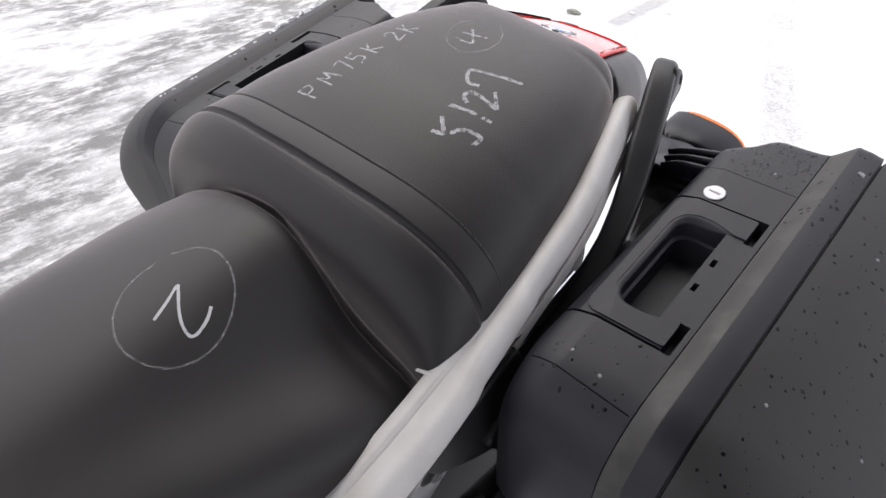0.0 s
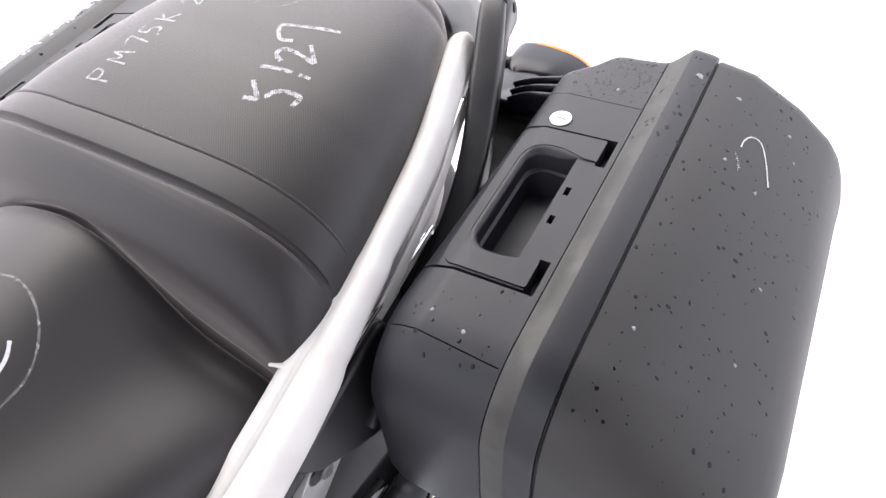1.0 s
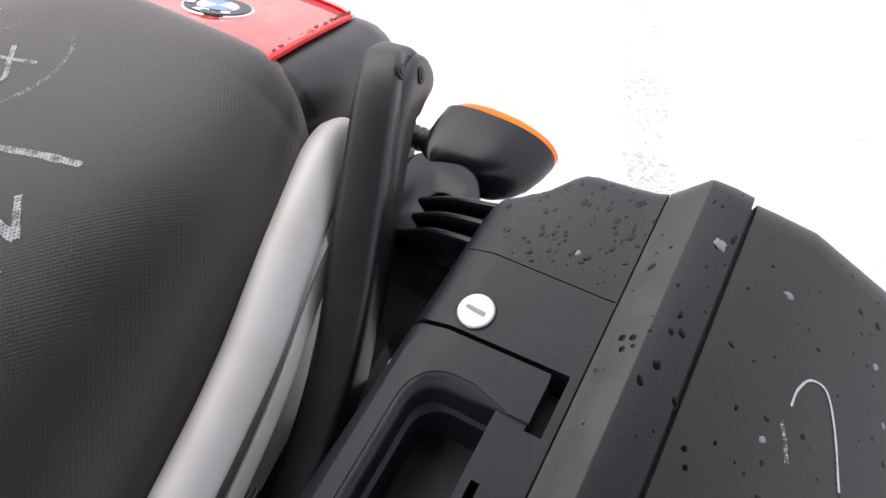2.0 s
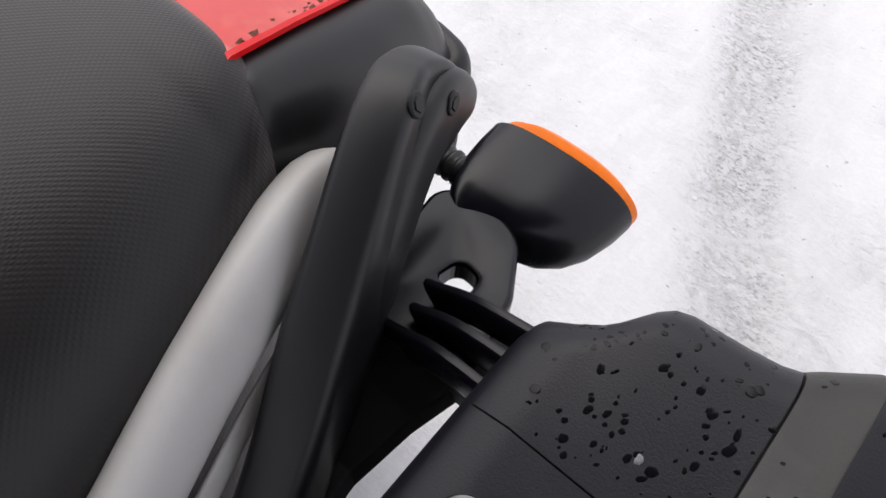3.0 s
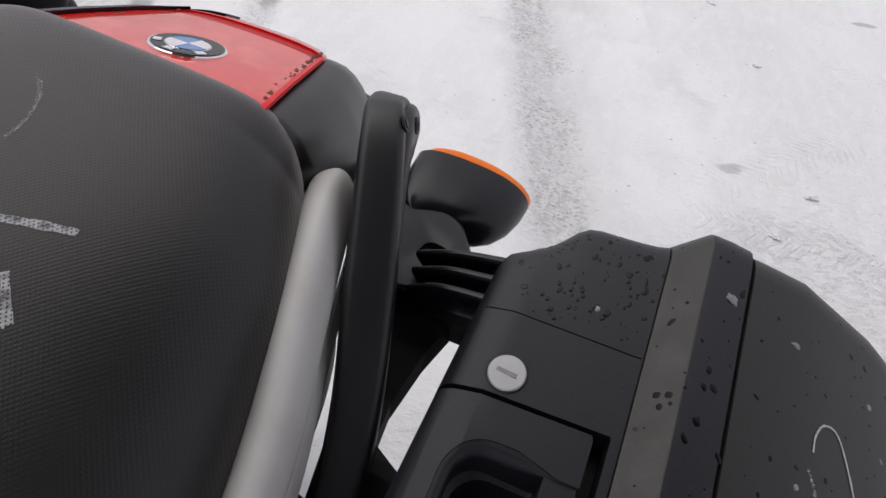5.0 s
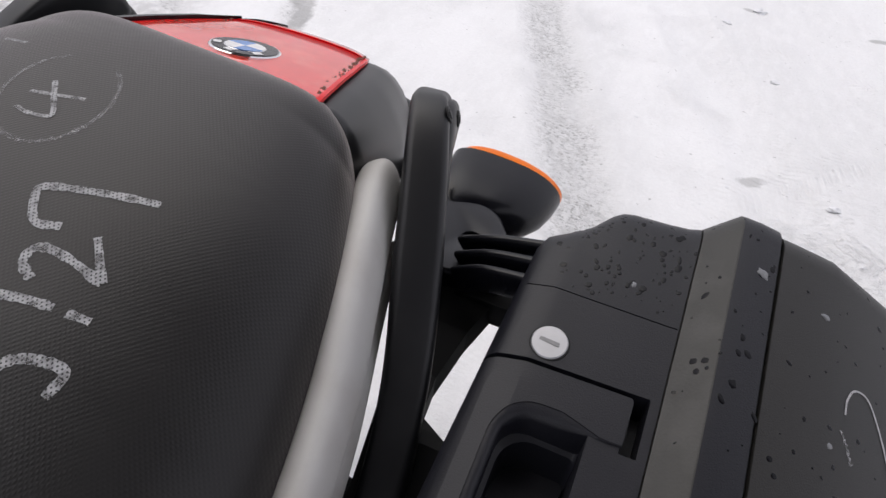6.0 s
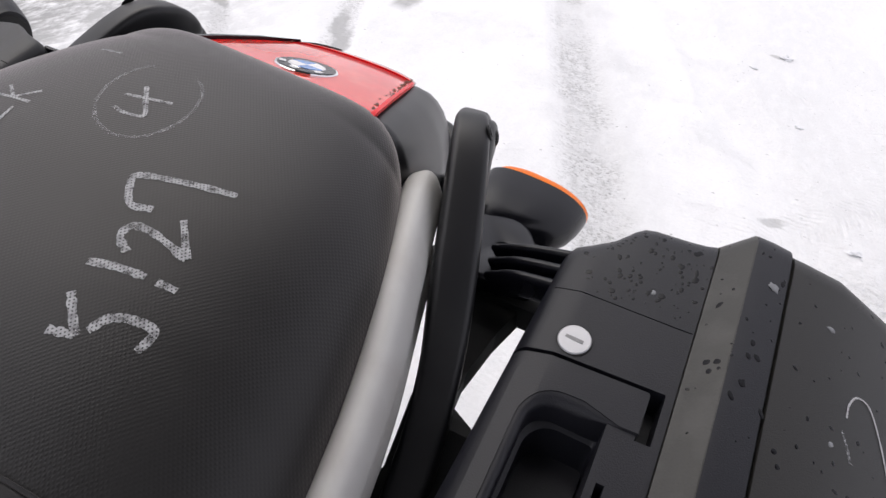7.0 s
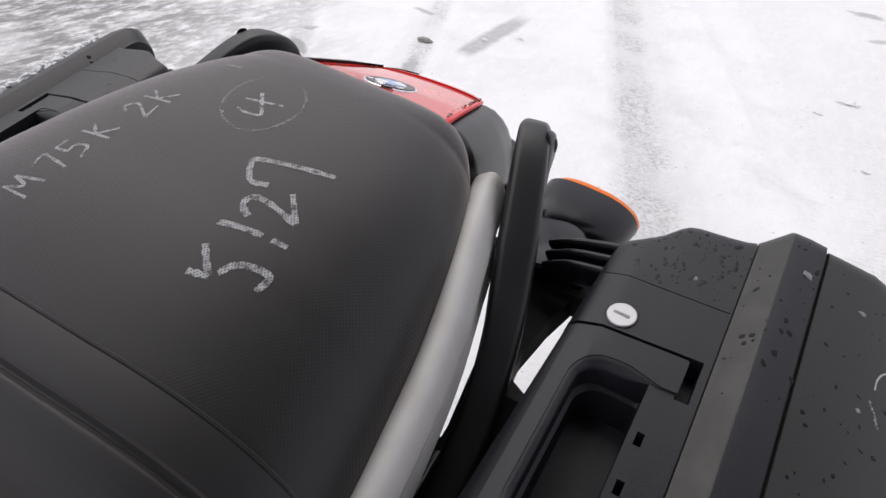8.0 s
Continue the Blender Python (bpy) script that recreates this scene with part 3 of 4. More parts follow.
            x, y = p.x + side * d.x * out, p.y + side * d.y * out
            row.append((x, y, 0.7835 + SLOPE * y + 0.0014 - down))
        roll.append(row)
    grip = joined(loft(rim), loft(roll, closed=False, caps=False))
    for cut in (0.330, 0.337, 0.345, 0.360, 0.40):
        bmesh.ops.bisect_plane(grip, geom=grip.verts[:] + grip.edges[:] + grip.faces[:], plane_co=(cut, 0, 0), plane_no=(1, 0, 0))
    for v in grip.verts:
        v.co.z += case_top(v.co.x) - 0.7835
    add("carrying_handle", grip, CASE, bevel=0.0018)
    add("recess_floor", loft([[(x, y, 0.733 + SLOPE * y + z) for x, y in ((0.341, -0.052), (0.399, -0.052), (0.399, -0.210), (0.341, -0.210))] for z in (-0.004, 0.0)]), CASE)
    step = []
    for inset, z in ((0.0, -0.014), (0.009, -0.019), (0.011, -0.052)):
        ring = rounded([(0.340 + inset, -0.050 - inset), (0.400, -0.050 - inset), (0.400, -0.212 + inset), (0.340 + inset, -0.212 + inset)], (0.022, 0.006, 0.006, 0.022), 6)
        step.append([(p.x, p.y, 0.783 + SLOPE * p.y + z) for p in ring])
    add("recess_step", loft(step, caps=False), CASE)
    # lock
    if sgn > 0:
        seat_of_lock = Matrix.Translation((0.356, 0.0, case_top(0.356) - 0.0022))
        lock = add("lock", moved(disc(0.0135, 0.0036, 36, 0.0008), seat_of_lock @ pose(0, 0, 0, 13.2, -6, 0)), STEEL, "bright round steel lock cover")
        add("lock_ring", moved(disc(0.0147, 0.0027, 36, 0.0004), seat_of_lock @ pose(0, 0, 0, 13.2, -6, 0)), DARK, parent=lock)
        add("key_slot", moved(box(-0.0075, 0.0075, -0.0016, 0.0016, 0, 0.0039), seat_of_lock @ pose(0, 0, 0, 13.2, -6, -8)), SLOT, "grey key slot cover", parent=lock, smooth=False)
    # ribs at the inner rear corner
    for k in range(3):
        add("rib", sweep([(0.256 + 0.003 * k, 0.099 - 0.017 * k, 0.754 - 0.003 * k), (0.262 + 0.003 * k, 0.099 - 0.017 * k, 0.758 - 0.003 * k), (0.288, 0.101 - 0.018 * k, 0.768 - 0.003 * k), (0.332, 0.099 - 0.019 * k, 0.781 - 0.004 * k)], 0.0085, 0.028, 5, 16, 3.2, taper=lambda t: interp(t, (0, 0.12, 1), (0.45, 0.95, 1.0))), GLOSSY)
    add("rib_back", loft([[(x, y, z) for y, z in ((0.112, 0.742), (0.068, 0.732), (0.074, 0.70), (0.108, 0.70))] for x in (0.262, 0.330)]), DARK, smooth=False)
    return case


left_case = side_case(1)
right_case = side_case(-1)


def beads(case, spots, name, parent_part, high=0.07, uneven=0.20):
    """Water beads where straight-down lines through the spots (x, y, radius) meet a case."""
    bpy.context.view_layer.update()
    tops = [c for c in case.children if c.name.split(".")[0] in ("body", "edge_band", "rim", "lid")]
    found = []
    for x, y, r in spots:
        best = None
        for ob in tops:
            ok, p, n, _ = ob.ray_cast((x, y, 1.2), (0, 0, -1))
            if ok and (best is None or p.z > best[0].z):
                best = (p, n, r)
        if best:
            found.append(best)
    return droplets(found, name, parent_part, high, uneven)


rng = random.Random(4)
left_spots = [(rng.uniform(0.335, 0.438), 0.05 + 0.10 * rng.random() ** 0.8, rng.choice((0.0008, 0.0010, 0.0013, 0.0018, 0.0025))) for _ in range(170)]
left_spots += [(rng.uniform(0.44, 0.494), rng.uniform(-0.05, 0.15), rng.choice((0.001, 0.0016, 0.0026))) for _ in range(40)]
left_spots += [(rng.uniform(0.33, 0.43), rng.uniform(-0.33, -0.24), rng.choice((0.001, 0.0014, 0.0022))) for _ in range(26)]
left_spots += [(rng.uniform(0.502, 0.66), rng.uniform(-0.33, 0.14), rng.choice((0.0008, 0.0010, 0.0014, 0.0020))) for _ in range(210)]
beads(left_case, left_spots, "melt_water", left_case)
pale = [(0.534, 0.089, 0.0046), (0.598, 0.085, 0.0044), (0.612, 0.055, 0.0025), (0.545, -0.005, 0.0032), (0.585, -0.02, 0.0036), (0.484, 0.099, 0.0048), (0.40, 0.069, 0.0042),
        (0.35, -0.29, 0.0032), (0.39, -0.30, 0.0029), (0.62, -0.12, 0.0030), (0.53, -0.24, 0.0027), (0.62, -0.21, 0.0030)]
for spot in pale:
    flake = beads(left_case, [(spot[0], spot[1], 0.68 * spot[2])], "ice_flake", left_case, 0.22, 0.5)
    flake.data.materials[0] = ICE
    tagged(flake, "pale half-melted flake of ice")
far_spots = [(rng.uniform(-0.62, -0.33), rng.uniform(-0.34, 0.12), rng.choice((0.0014, 0.002, 0.003))) for _ in range(60)]
beads(right_case, far_spots, "melt_water", right_case)


def snow_row():
    """Clumps of snow caught along the far case's rim."""
    bpy.context.view_layer.update()
    lid = [c for c in right_case.children if c.name.startswith("lid")][0]
    for k in range(64):
        x, y = -rng.uniform(0.497, 0.516), (rng.uniform(-0.05, 0.12) if k < 46 else rng.uniform(-0.34, 0.1))
        ok, p, n, _ = lid.ray_cast((x, y, 1.2), (0, 0, -1))
        if not ok:
            continue
        bm = bmesh.new()
        r = rng.uniform(0.003, 0.0095) if k < 46 else rng.uniform(0.002, 0.004)
        bmesh.ops.create_icosphere(bm, subdivisions=2, radius=1)
        for v in bm.verts:
            v.co *= 0.8 + 1.1 * noise.noise(v.co * 1.7 + Vector((k, 0, 0)))
        moved(bm, Matrix.Translation(p + n * r * 0.15) @ Matrix.Diagonal((r, r * 1.3, r * 0.6, 1)))
        part("snow_clump", bm, SNOWCLUMP, right_case, "clump of wet snow")


snow_row()

# ---- the motorcycle ----
bike = empty("motorcycle", "black and silver touring motorcycle with chalk-marked seats, parked on snow", "motorcycle")


def seat_ring(y, half, top, deep, power, bottom, n=28):
    """A seat's section: a crowned top that rolls over into its sides."""
    ring = []
    for k in range(n + 1):
        u = -1 + 2 * k / n
        a = u * math.pi / 2
        x = half * math.copysign(abs(math.sin(a)) ** (2 / power), a)
        z = top - deep + deep * abs(math.cos(a)) ** (2 / power)
        ring.append((x, y, z))
    return ring + [(half * 0.97, y, bottom), (-half * 0.97, y, bottom)]


PY = (-0.374, -0.377, -0.383, -0.388, -0.386, -0.372, -0.348, -0.306, -0.25, -0.20, -0.15, -0.10, -0.04, 0.03, 0.065, 0.086, 0.098, 0.105, 0.109)
PZ = (0.600, 0.640, 0.682, 0.722, 0.750, 0.774, 0.796, 0.813, 0.836, 0.852, 0.863, 0.873, 0.881, 0.885, 0.883, 0.878, 0.869, 0.854, 0.82)
PW = (0.235, 0.240, 0.244, 0.248, 0.252, 0.255, 0.257, 0.258, 0.252, 0.244, 0.235, 0.224, 0.211, 0.184, 0.164, 0.148, 0.134, 0.116, 0.085)
PROFILE = spline(list(zip(PY, PZ, PW)), 5)
PY, PZ, PW = ([p[k] for p in PROFILE] for k in range(3))
FRONT = 15


def far_side(x, y):
    """The seat's far half is broader towards its front."""
    return x * (1 + interp(y, (-0.38, -0.35, -0.31, -0.27, -0.05), (0.26, 0.24, 0.16, 0.13, 0.0))) if x < 0 else x


def strap_bow(x):
    return interp(x, (-0.26, -0.1, 0.05, 0.26), (0.0, -0.006, 0.0, 0.014))


def groove(x, y):
    """A pressed seam in front of the strap."""
    return 0.0065 * math.exp(-((y + 0.3342 - strap_bow(x)) / 0.0042) ** 2)


def pillion_top(x, y):
    x = x * x / far_side(x, y) if x < 0 else x
    half, top = interp(y, PY[FRONT:], PW[FRONT:]), interp(y, PY[FRONT:], PZ[FRONT:])
    u = min(1, abs(x) / half)
    p = interp(y, (-0.2, 0.05, 0.1), (2.8, 3.9, 6.4))
    return top - 0.13 + 0.13 * (1 - u ** p) ** (1 / p) - LEAN * x


def pillion_rings():
    rings = []
    mark = [float(np.argmin([abs(y - at) for y in PY[FRONT:]])) + FRONT for at in (-0.365, -0.305)]
    for k in sorted([*np.linspace(0, len(PY) - 1, 150), *np.linspace(0, FRONT + 6, 70), *np.linspace(mark[0], mark[1], 90)]):
        y, top, half = (interp(k, range(len(PY)), row) for row in (PY, PZ, PW))
        rings.append([(far_side(x, y), y, z - LEAN * x - groove(x, y)) for x, y, z in seat_ring(y, half, top, 0.13, interp(y, (-0.2, 0.05, 0.1), (2.8, 3.9, 6.4)), 0.60, 110)])
    return rings


pillion = part("pillion_seat", loft(pillion_rings()), [DOTTED, VINYL], bike, "black vinyl pillion seat with fine dotted cover and chalk writing")

for p in pillion.data.polygons:
    p.material_index = int(p.center.y < -0.315)

RY = (-1.05, -0.95, -0.85, -0.75, -0.65, -0.55, -0.47, -0.42, -0.402, -0.388, -0.378)
RZ = (0.70, 0.695, 0.693, 0.697, 0.706, 0.719, 0.732, 0.739, 0.739, 0.733, 0.700)
RW = (0.10, 0.12, 0.145, 0.175, 0.20, 0.225, 0.243, 0.250, 0.250, 0.246, 0.240)
RIDER = spline(list(zip(RY, RZ, RW)), 5)
RY, RZ, RW = ([p[k] for p in RIDER] for k in range(3))


# the seat's rear edge swings down beside the middle
EDGE = spline([(-0.26, 0.668, 0), (-0.20, 0.694, 0), (-0.143, 0.718, 0), (-0.095, 0.732, 0), (-0.05, 0.739, 0), (-0.01, 0.734, 0), (0.03, 0.715, 0), (0.06, 0.690, 0), (0.09, 0.665, 0), (0.12, 0.649, 0), (0.155, 0.640, 0), (0.19, 0.637, 0), (0.26, 0.632, 0)], 6)


def rider_top(x, y):
    half, top = interp(y, RY, RW), interp(y, RY, RZ)
    u = min(1, abs(x) / half)
    share = interp(y, (-0.85, -0.65, -0.52, -0.42), (0.25, 0.45, 0.72, 1.0))
    sag = interp(x, [p.x for p in EDGE], [p.y for p in EDGE]) - 0.738
    return top + sag * share - LEAN * x * (1 - share) - 0.10 + 0.10 * (1 - u ** 5) ** 0.2


def rider_rings():
    rings = []
    for k in np.linspace(0, len(RY) - 1, 70):
        y = interp(k, range(len(RY)), RY)
        half = interp(y, RY, RW)
        xs = [half * math.sin(a) for a in np.linspace(-math.pi / 2, math.pi / 2, 41)]
        rings.append([(x * (1.08 if x < 0 else 1.0), y, rider_top(x, y)) for x in xs] + [(half * 0.9, y, 0.50), (-half * 0.9, y, 0.50)])
    return rings


rider = part("rider_seat", loft(rider_rings()), VINYL, bike, "smooth black vinyl rider seat marked with a chalk number")


# the pillion seat's front lip overhangs the rider seat's edge
for v in pillion.data.vertices:
    if v.co.y < -0.33:
        under = max(0.0, min(1.0, (rider_top(v.co.x, -0.405) + 0.010 - v.co.z) / 0.020))
        v.co.y += interp(v.co.x, (-0.05, 0.04), (0.012, 0.003)) * under * under * (3 - 2 * under)


def seat_strap(y0, y1, high):
    """A flat belt laid across the pillion seat."""
    rings = []
    for k in range(41):
        x = -0.257 + 0.514 * k / 40
        bow = strap_bow(x)
        lip = min(0.004, 0.3 * (y1 - y0))
        rows = ((y0 + bow, -0.004), (y0 + bow + 0.0005, high * 0.7), (y0 + bow + lip, high), (y1 + bow - lip, high), (y1 + bow - 0.0005, high * 0.7), (y1 + bow, -0.004))
        rings.append([(far_side(x, y), y, pillion_top(far_side(x, y), y) + h) for y, h in rows])
    return loft(rings)


strap = part("strap", seat_strap(-0.3312, -0.2985, 0.0020), VINYL, bike, "flat vinyl strap across the seat")
part("strap_seam", seat_strap(-0.2984, -0.2950, 0.0022), VINYL, strap, "stitched seam along the strap")

# silver side rails, black grab bars, one each side
def rail_size(t):
    """Width and height along the rail: a tall oval behind, broad and stepped in front."""
    return (interp(t, (0, 0.012, 0.03, 0.12, 0.3, 0.45, 0.575, 0.583, 0.685, 0.693, 1), (0.020, 0.026, 0.030, 0.033, 0.029, 0.029, 0.032, 0.044, 0.047, 0.060, 0.072)),
            interp(t, (0, 0.012, 0.03, 0.12, 0.3, 0.45, 0.6, 0.7, 1), (0.022, 0.034, 0.042, 0.049, 0.046, 0.038, 0.036, 0.040, 0.05)))


for sgn in (1, -1):
    rail = sweep([(0.170, 0.108, 0.788), (0.175, 0.090, 0.798), (0.187, 0.05, 0.803), (0.213, -0.03, 0.792), (0.235, -0.10, 0.770), (0.250, -0.18, 0.745), (0.260, -0.28, 0.708), (0.268, -0.38, 0.659), (0.266, -0.47, 0.604), (0.249, -0.62, 0.51), (0.226, -0.75, 0.43)],
                 0.038, 0.034, 10, 28, 2.9, up=(-0.42, 0, 0.9), taper=rail_size)
    if sgn < 0:
        moved(rail, Matrix.Translation((-0.02, 0, -0.05)))
    rail = part("side_rail", mirrored(rail, sgn), SILVER, bike, "satin silver painted rail beside the seats")
    for line, wide, tall in (([(0.2475, -0.268, 0.716), (0.2485, -0.276, 0.713), (0.252, -0.33, 0.689), (0.251, -0.40, 0.652), (0.240, -0.52, 0.577), (0.214, -0.74, 0.435)], 0.024, 0.026),
                             ([(0.2430, -0.309, 0.699), (0.2435, -0.318, 0.695), (0.246, -0.36, 0.675), (0.243, -0.44, 0.628), (0.230, -0.56, 0.550), (0.208, -0.74, 0.435)], 0.028, 0.026),
                             ([(0.206, 0.06, 0.766), (0.228, -0.02, 0.752), (0.250, -0.10, 0.726), (0.264, -0.18, 0.698), (0.274, -0.28, 0.655)], 0.005, 0.014)):
        flange = sweep(line, wide, tall, 8, 20, 3.0, up=(-0.42, 0, 0.9))
        if sgn < 0:
            moved(flange, Matrix.Translation((-0.02, 0, -0.05)))
        part("rail_flange", mirrored(flange, sgn), SILVER, rail)
    bar = sweep([(0.186, 0.176, 0.808), (0.186, 0.171, 0.829), (0.189, 0.148, 0.842), (0.202, 0.116, 0.835), (0.235, 0.036, 0.775), (0.265, -0.044, 0.713), (0.280, -0.124, 0.653), (0.280, -0.22, 0.58), (0.280, -0.32, 0.51)],
                0.032, 0.052, 8, 32, 6.0, taper=lambda t: interp(t, (0, 0.03, 0.08, 0.2, 0.35, 0.5, 0.65, 1), (0.5, 0.7, 0.78, 0.9, 1.1, 1.27, 1.12, 1.12)))
    web = sweep([(0.192, 0.182, 0.796), (0.193, 0.177, 0.813), (0.198, 0.157, 0.826), (0.211, 0.116, 0.808), (0.239, 0.036, 0.738), (0.262, -0.044, 0.673), (0.276, -0.124, 0.616), (0.280, -0.22, 0.55)],
                0.031, 0.056, 8, 24, 4.0, taper=lambda t: interp(t, (0, 0.04, 0.10, 1), (0.6, 0.85, 1.0, 0.95)))
    bar = part("grab_bar", mirrored(bar, sgn), BLACK, bike, "black plastic pillion grab bar")
    web_ob = part("bar_web", mirrored(web, sgn), BLACK, bar)
    bpy.context.view_layer.update()
    for y, z in ((0.128, 0.858), (0.163, 0.838)):
        way = Vector((-sgn * 0.6, 0, -0.8))
        start = Vector((sgn * 0.21, y, z)) - way * 0.2
        ok, spot, out, _ = bar.ray_cast(start, way)
        ok_web, low, out_web, _ = web_ob.ray_cast(start, way)
        if ok_web and (not ok or (low - start).length < (spot - start).length):
            spot, out = low, out_web
        set_in = Matrix.Translation(spot) @ out.to_track_quat("Z", "Y").to_matrix().to_4x4()
        part("bolt", moved(joined(disc(0.0075, 0.0016, 24, 0.0008), moved(disc(0.0045, 0.0012, 6, 0.0004), Matrix.Translation((0, 0, 0.0012)))), set_in), DARK, bar, "black socket bolt")

# carrier plate with a slot between bar and case
for sgn in (1, -1):
    outer = rounded([(0.190, 0.190), (0.262, 0.186), (0.292, 0.135), (0.302, 0.078), (0.215, 0.060)], (0.02, 0.035, 0.03, 0.006, 0.01), 6)
    plate = part("carrier_plate", mirrored(loft([[(p.x, p.y, z - 0.10 * (p.y - 0.13)) for p in outer] for z in (0.724, 0.746)]), sgn), GLOSSY, bike, "black carrier plate with a slot", bevel=0.006)
    arm = [[(x, y, z) for x, y, z in ((inner, y, z), (edge, y, z), (edge, y, z - 0.03), (inner, y, z - 0.03))] for inner, edge, y, z in
           ((0.230, 0.298, 0.076, 0.728), (0.235, 0.286, 0.045, 0.712), (0.240, 0.277, 0.0, 0.695), (0.243, 0.280, -0.036, 0.690), (0.244, 0.300, -0.047, 0.690), (0.246, 0.322, -0.058, 0.688), (0.250, 0.330, -0.10, 0.66), (0.250, 0.330, -0.20, 0.62))]
    part("carrier_arm", mirrored(loft(arm), sgn), DARK, plate, smooth=False)
    slot = rounded([(0.247, 0.137), (0.266, 0.134), (0.268, 0.114), (0.244, 0.116)], (0.008, 0.008, 0.004, 0.004), 4)
    cut_out(plate, [mirrored(loft([[(p.x, p.y, z) for p in slot] for z in (0.70, 0.78)]), sgn)])


def tail_half(y):
    return interp(y, (0.05, 0.085, 0.258, 0.30), (0.123, 0.118, 0.079, 0.07))


def tail_z(y):
    return interp(y, (0.05, 0.07, 0.085, 0.145, 0.258, 0.30), (0.852, 0.858, 0.8630, 0.849, 0.819, 0.806))


def tail_ring(y):
    w, z = tail_half(y), tail_z(y)
    drop = interp(y, (0.0, 0.05, 0.085, 0.25, 0.28, 0.30), (0.03, 0.008, 0, 0, 0.008, 0.05))
    out = interp(y, (0.05, 0.2, 0.30), (0.042, 0.056, 0.05))
    ring = []
    for a in np.linspace(0, math.pi * 0.78, 12):
        ring.append((w + out * math.sin(a) ** 0.9 if a < math.pi / 2 else w + out * (0.35 + 0.65 * math.sin(a)), z - 0.003 - drop - 0.088 * (1 - math.cos(a))))
    return [(a, y, b) for a, b in ring] + [(-a, y, b) for a, b in reversed(ring)]


part("tail_cowl", loft([tail_ring(y) for y in np.linspace(0.0, 0.30, 36)]), COWL, bike, "matt black tail cowl")
part("tail_foot", sweep([(-0.118, 0.235, 0.715), (-0.121, 0.272, 0.722), (-0.104, 0.296, 0.730), (0, 0.304, 0.735), (0.104, 0.296, 0.730), (0.121, 0.272, 0.722), (0.118, 0.235, 0.715)], 0.030, 0.06, 8, 16, 2.6), BLACK, bike, "black lower tail piece")


def lamp_strip(x0, x1, y0, y1, lift, thick, steps=14):
    """A strip of the lamp between two shares of its half width."""
    rings = []
    for y in np.linspace(y0, y1, steps):
        w, z = tail_half(y), tail_z(y)
        rings.append([(x * w, y - 0.007 * (x ** 6) * (y > 0.2) * (y - 0.2) / 0.055, z + 0.004 * (1 - x * x) + lift) for x in np.linspace(x0, x1, 13)] +
                     [(x * w, y - 0.007 * (x ** 6) * (y > 0.2) * (y - 0.2) / 0.055, z + 0.004 * (1 - x * x) + lift - thick) for x in np.linspace(x1, x0, 13)])
    return loft(rings)


lamp = part("tail_lamp", lamp_strip(-0.9595, 0.9595, 0.072, 0.2275, 0.003, 0.006), RED, bike, "glossy red tail lamp lens with round badge")
for s0, s1 in ((-1.0, -0.960), (0.960, 1.0)):
    part("lens_edge", lamp_strip(s0, s1, 0.074, 0.250, 0.0034, 0.0035), REDEDGE, lamp, "bright red lens edge")
part("lens_band", lamp_strip(-0.9595, 0.9595, 0.2280, 0.2465, 0.0022, 0.02, 5), REDRIM, lamp, "darker red band along the lens")
part("lens_ridge", lamp_strip(-0.9595, 0.9595, 0.2465, 0.2500, 0.0040, 0.02, 3), REDEDGE, lamp)
part("lens_lip", lamp_strip(-0.5, 1.0, 0.2505, 0.2590, 0.0030, 0.003, 4), LIP, lamp, "pale translucent lip of the lens")
part("lamp_rim", joined(lamp_strip(-1.0, -0.35, 0.2595, 0.2625, 0.0045, 0.02, 4), lamp_strip(-1.07, -1.0005, 0.105, 0.2590, 0.0075, 0.02)), GLOSSY, bike, "black rim round the lamp")

badge = Matrix.Translation((0.006, 0.141, 0.8550)) @ pose(0, 0, 0, -16, 0, 0)
part("badge_ring", moved(disc(0.0325, 0.003, 48, 0.001), badge), CHROME, lamp, "chrome badge ring")
part("badge_band", moved(disc(0.0300, 0.0036, 48, 0.0003), badge), GLOSSY, lamp, "black badge band")
part("badge_ring", moved(disc(0.0190, 0.0040, 40, 0.0003), badge), CHROME, lamp)
for k in range(4):
    bm = bmesh.new()
    a0 = math.pi / 2 * k
    ring = [(0, 0)] + [(0.0178 * math.cos(a), 0.0178 * math.sin(a)) for a in np.linspace(a0, a0 + math.pi / 2, 10)]
    bm = loft([[(x, y, z) for x, y in ring] for z in (0.0030, 0.0044)])
    part("badge_quarter", moved(bm, badge), BLUE if k % 2 else WHITE, lamp, "blue enamel quarter" if k % 2 else "white enamel quarter", smooth=False)
for turn in (150, 90, 30):
    m = badge @ pose(0, 0, 0, 0, 0, turn - 90 + 180) @ Matrix.Translation((0, 0.0245, 0.0036))
    part("badge_mark", moved(box(-0.0040, 0.0040, -0.0033, 0.0033, -0.001, 0.0006), m), WHITE, lamp, "plain white mark", smooth=False)
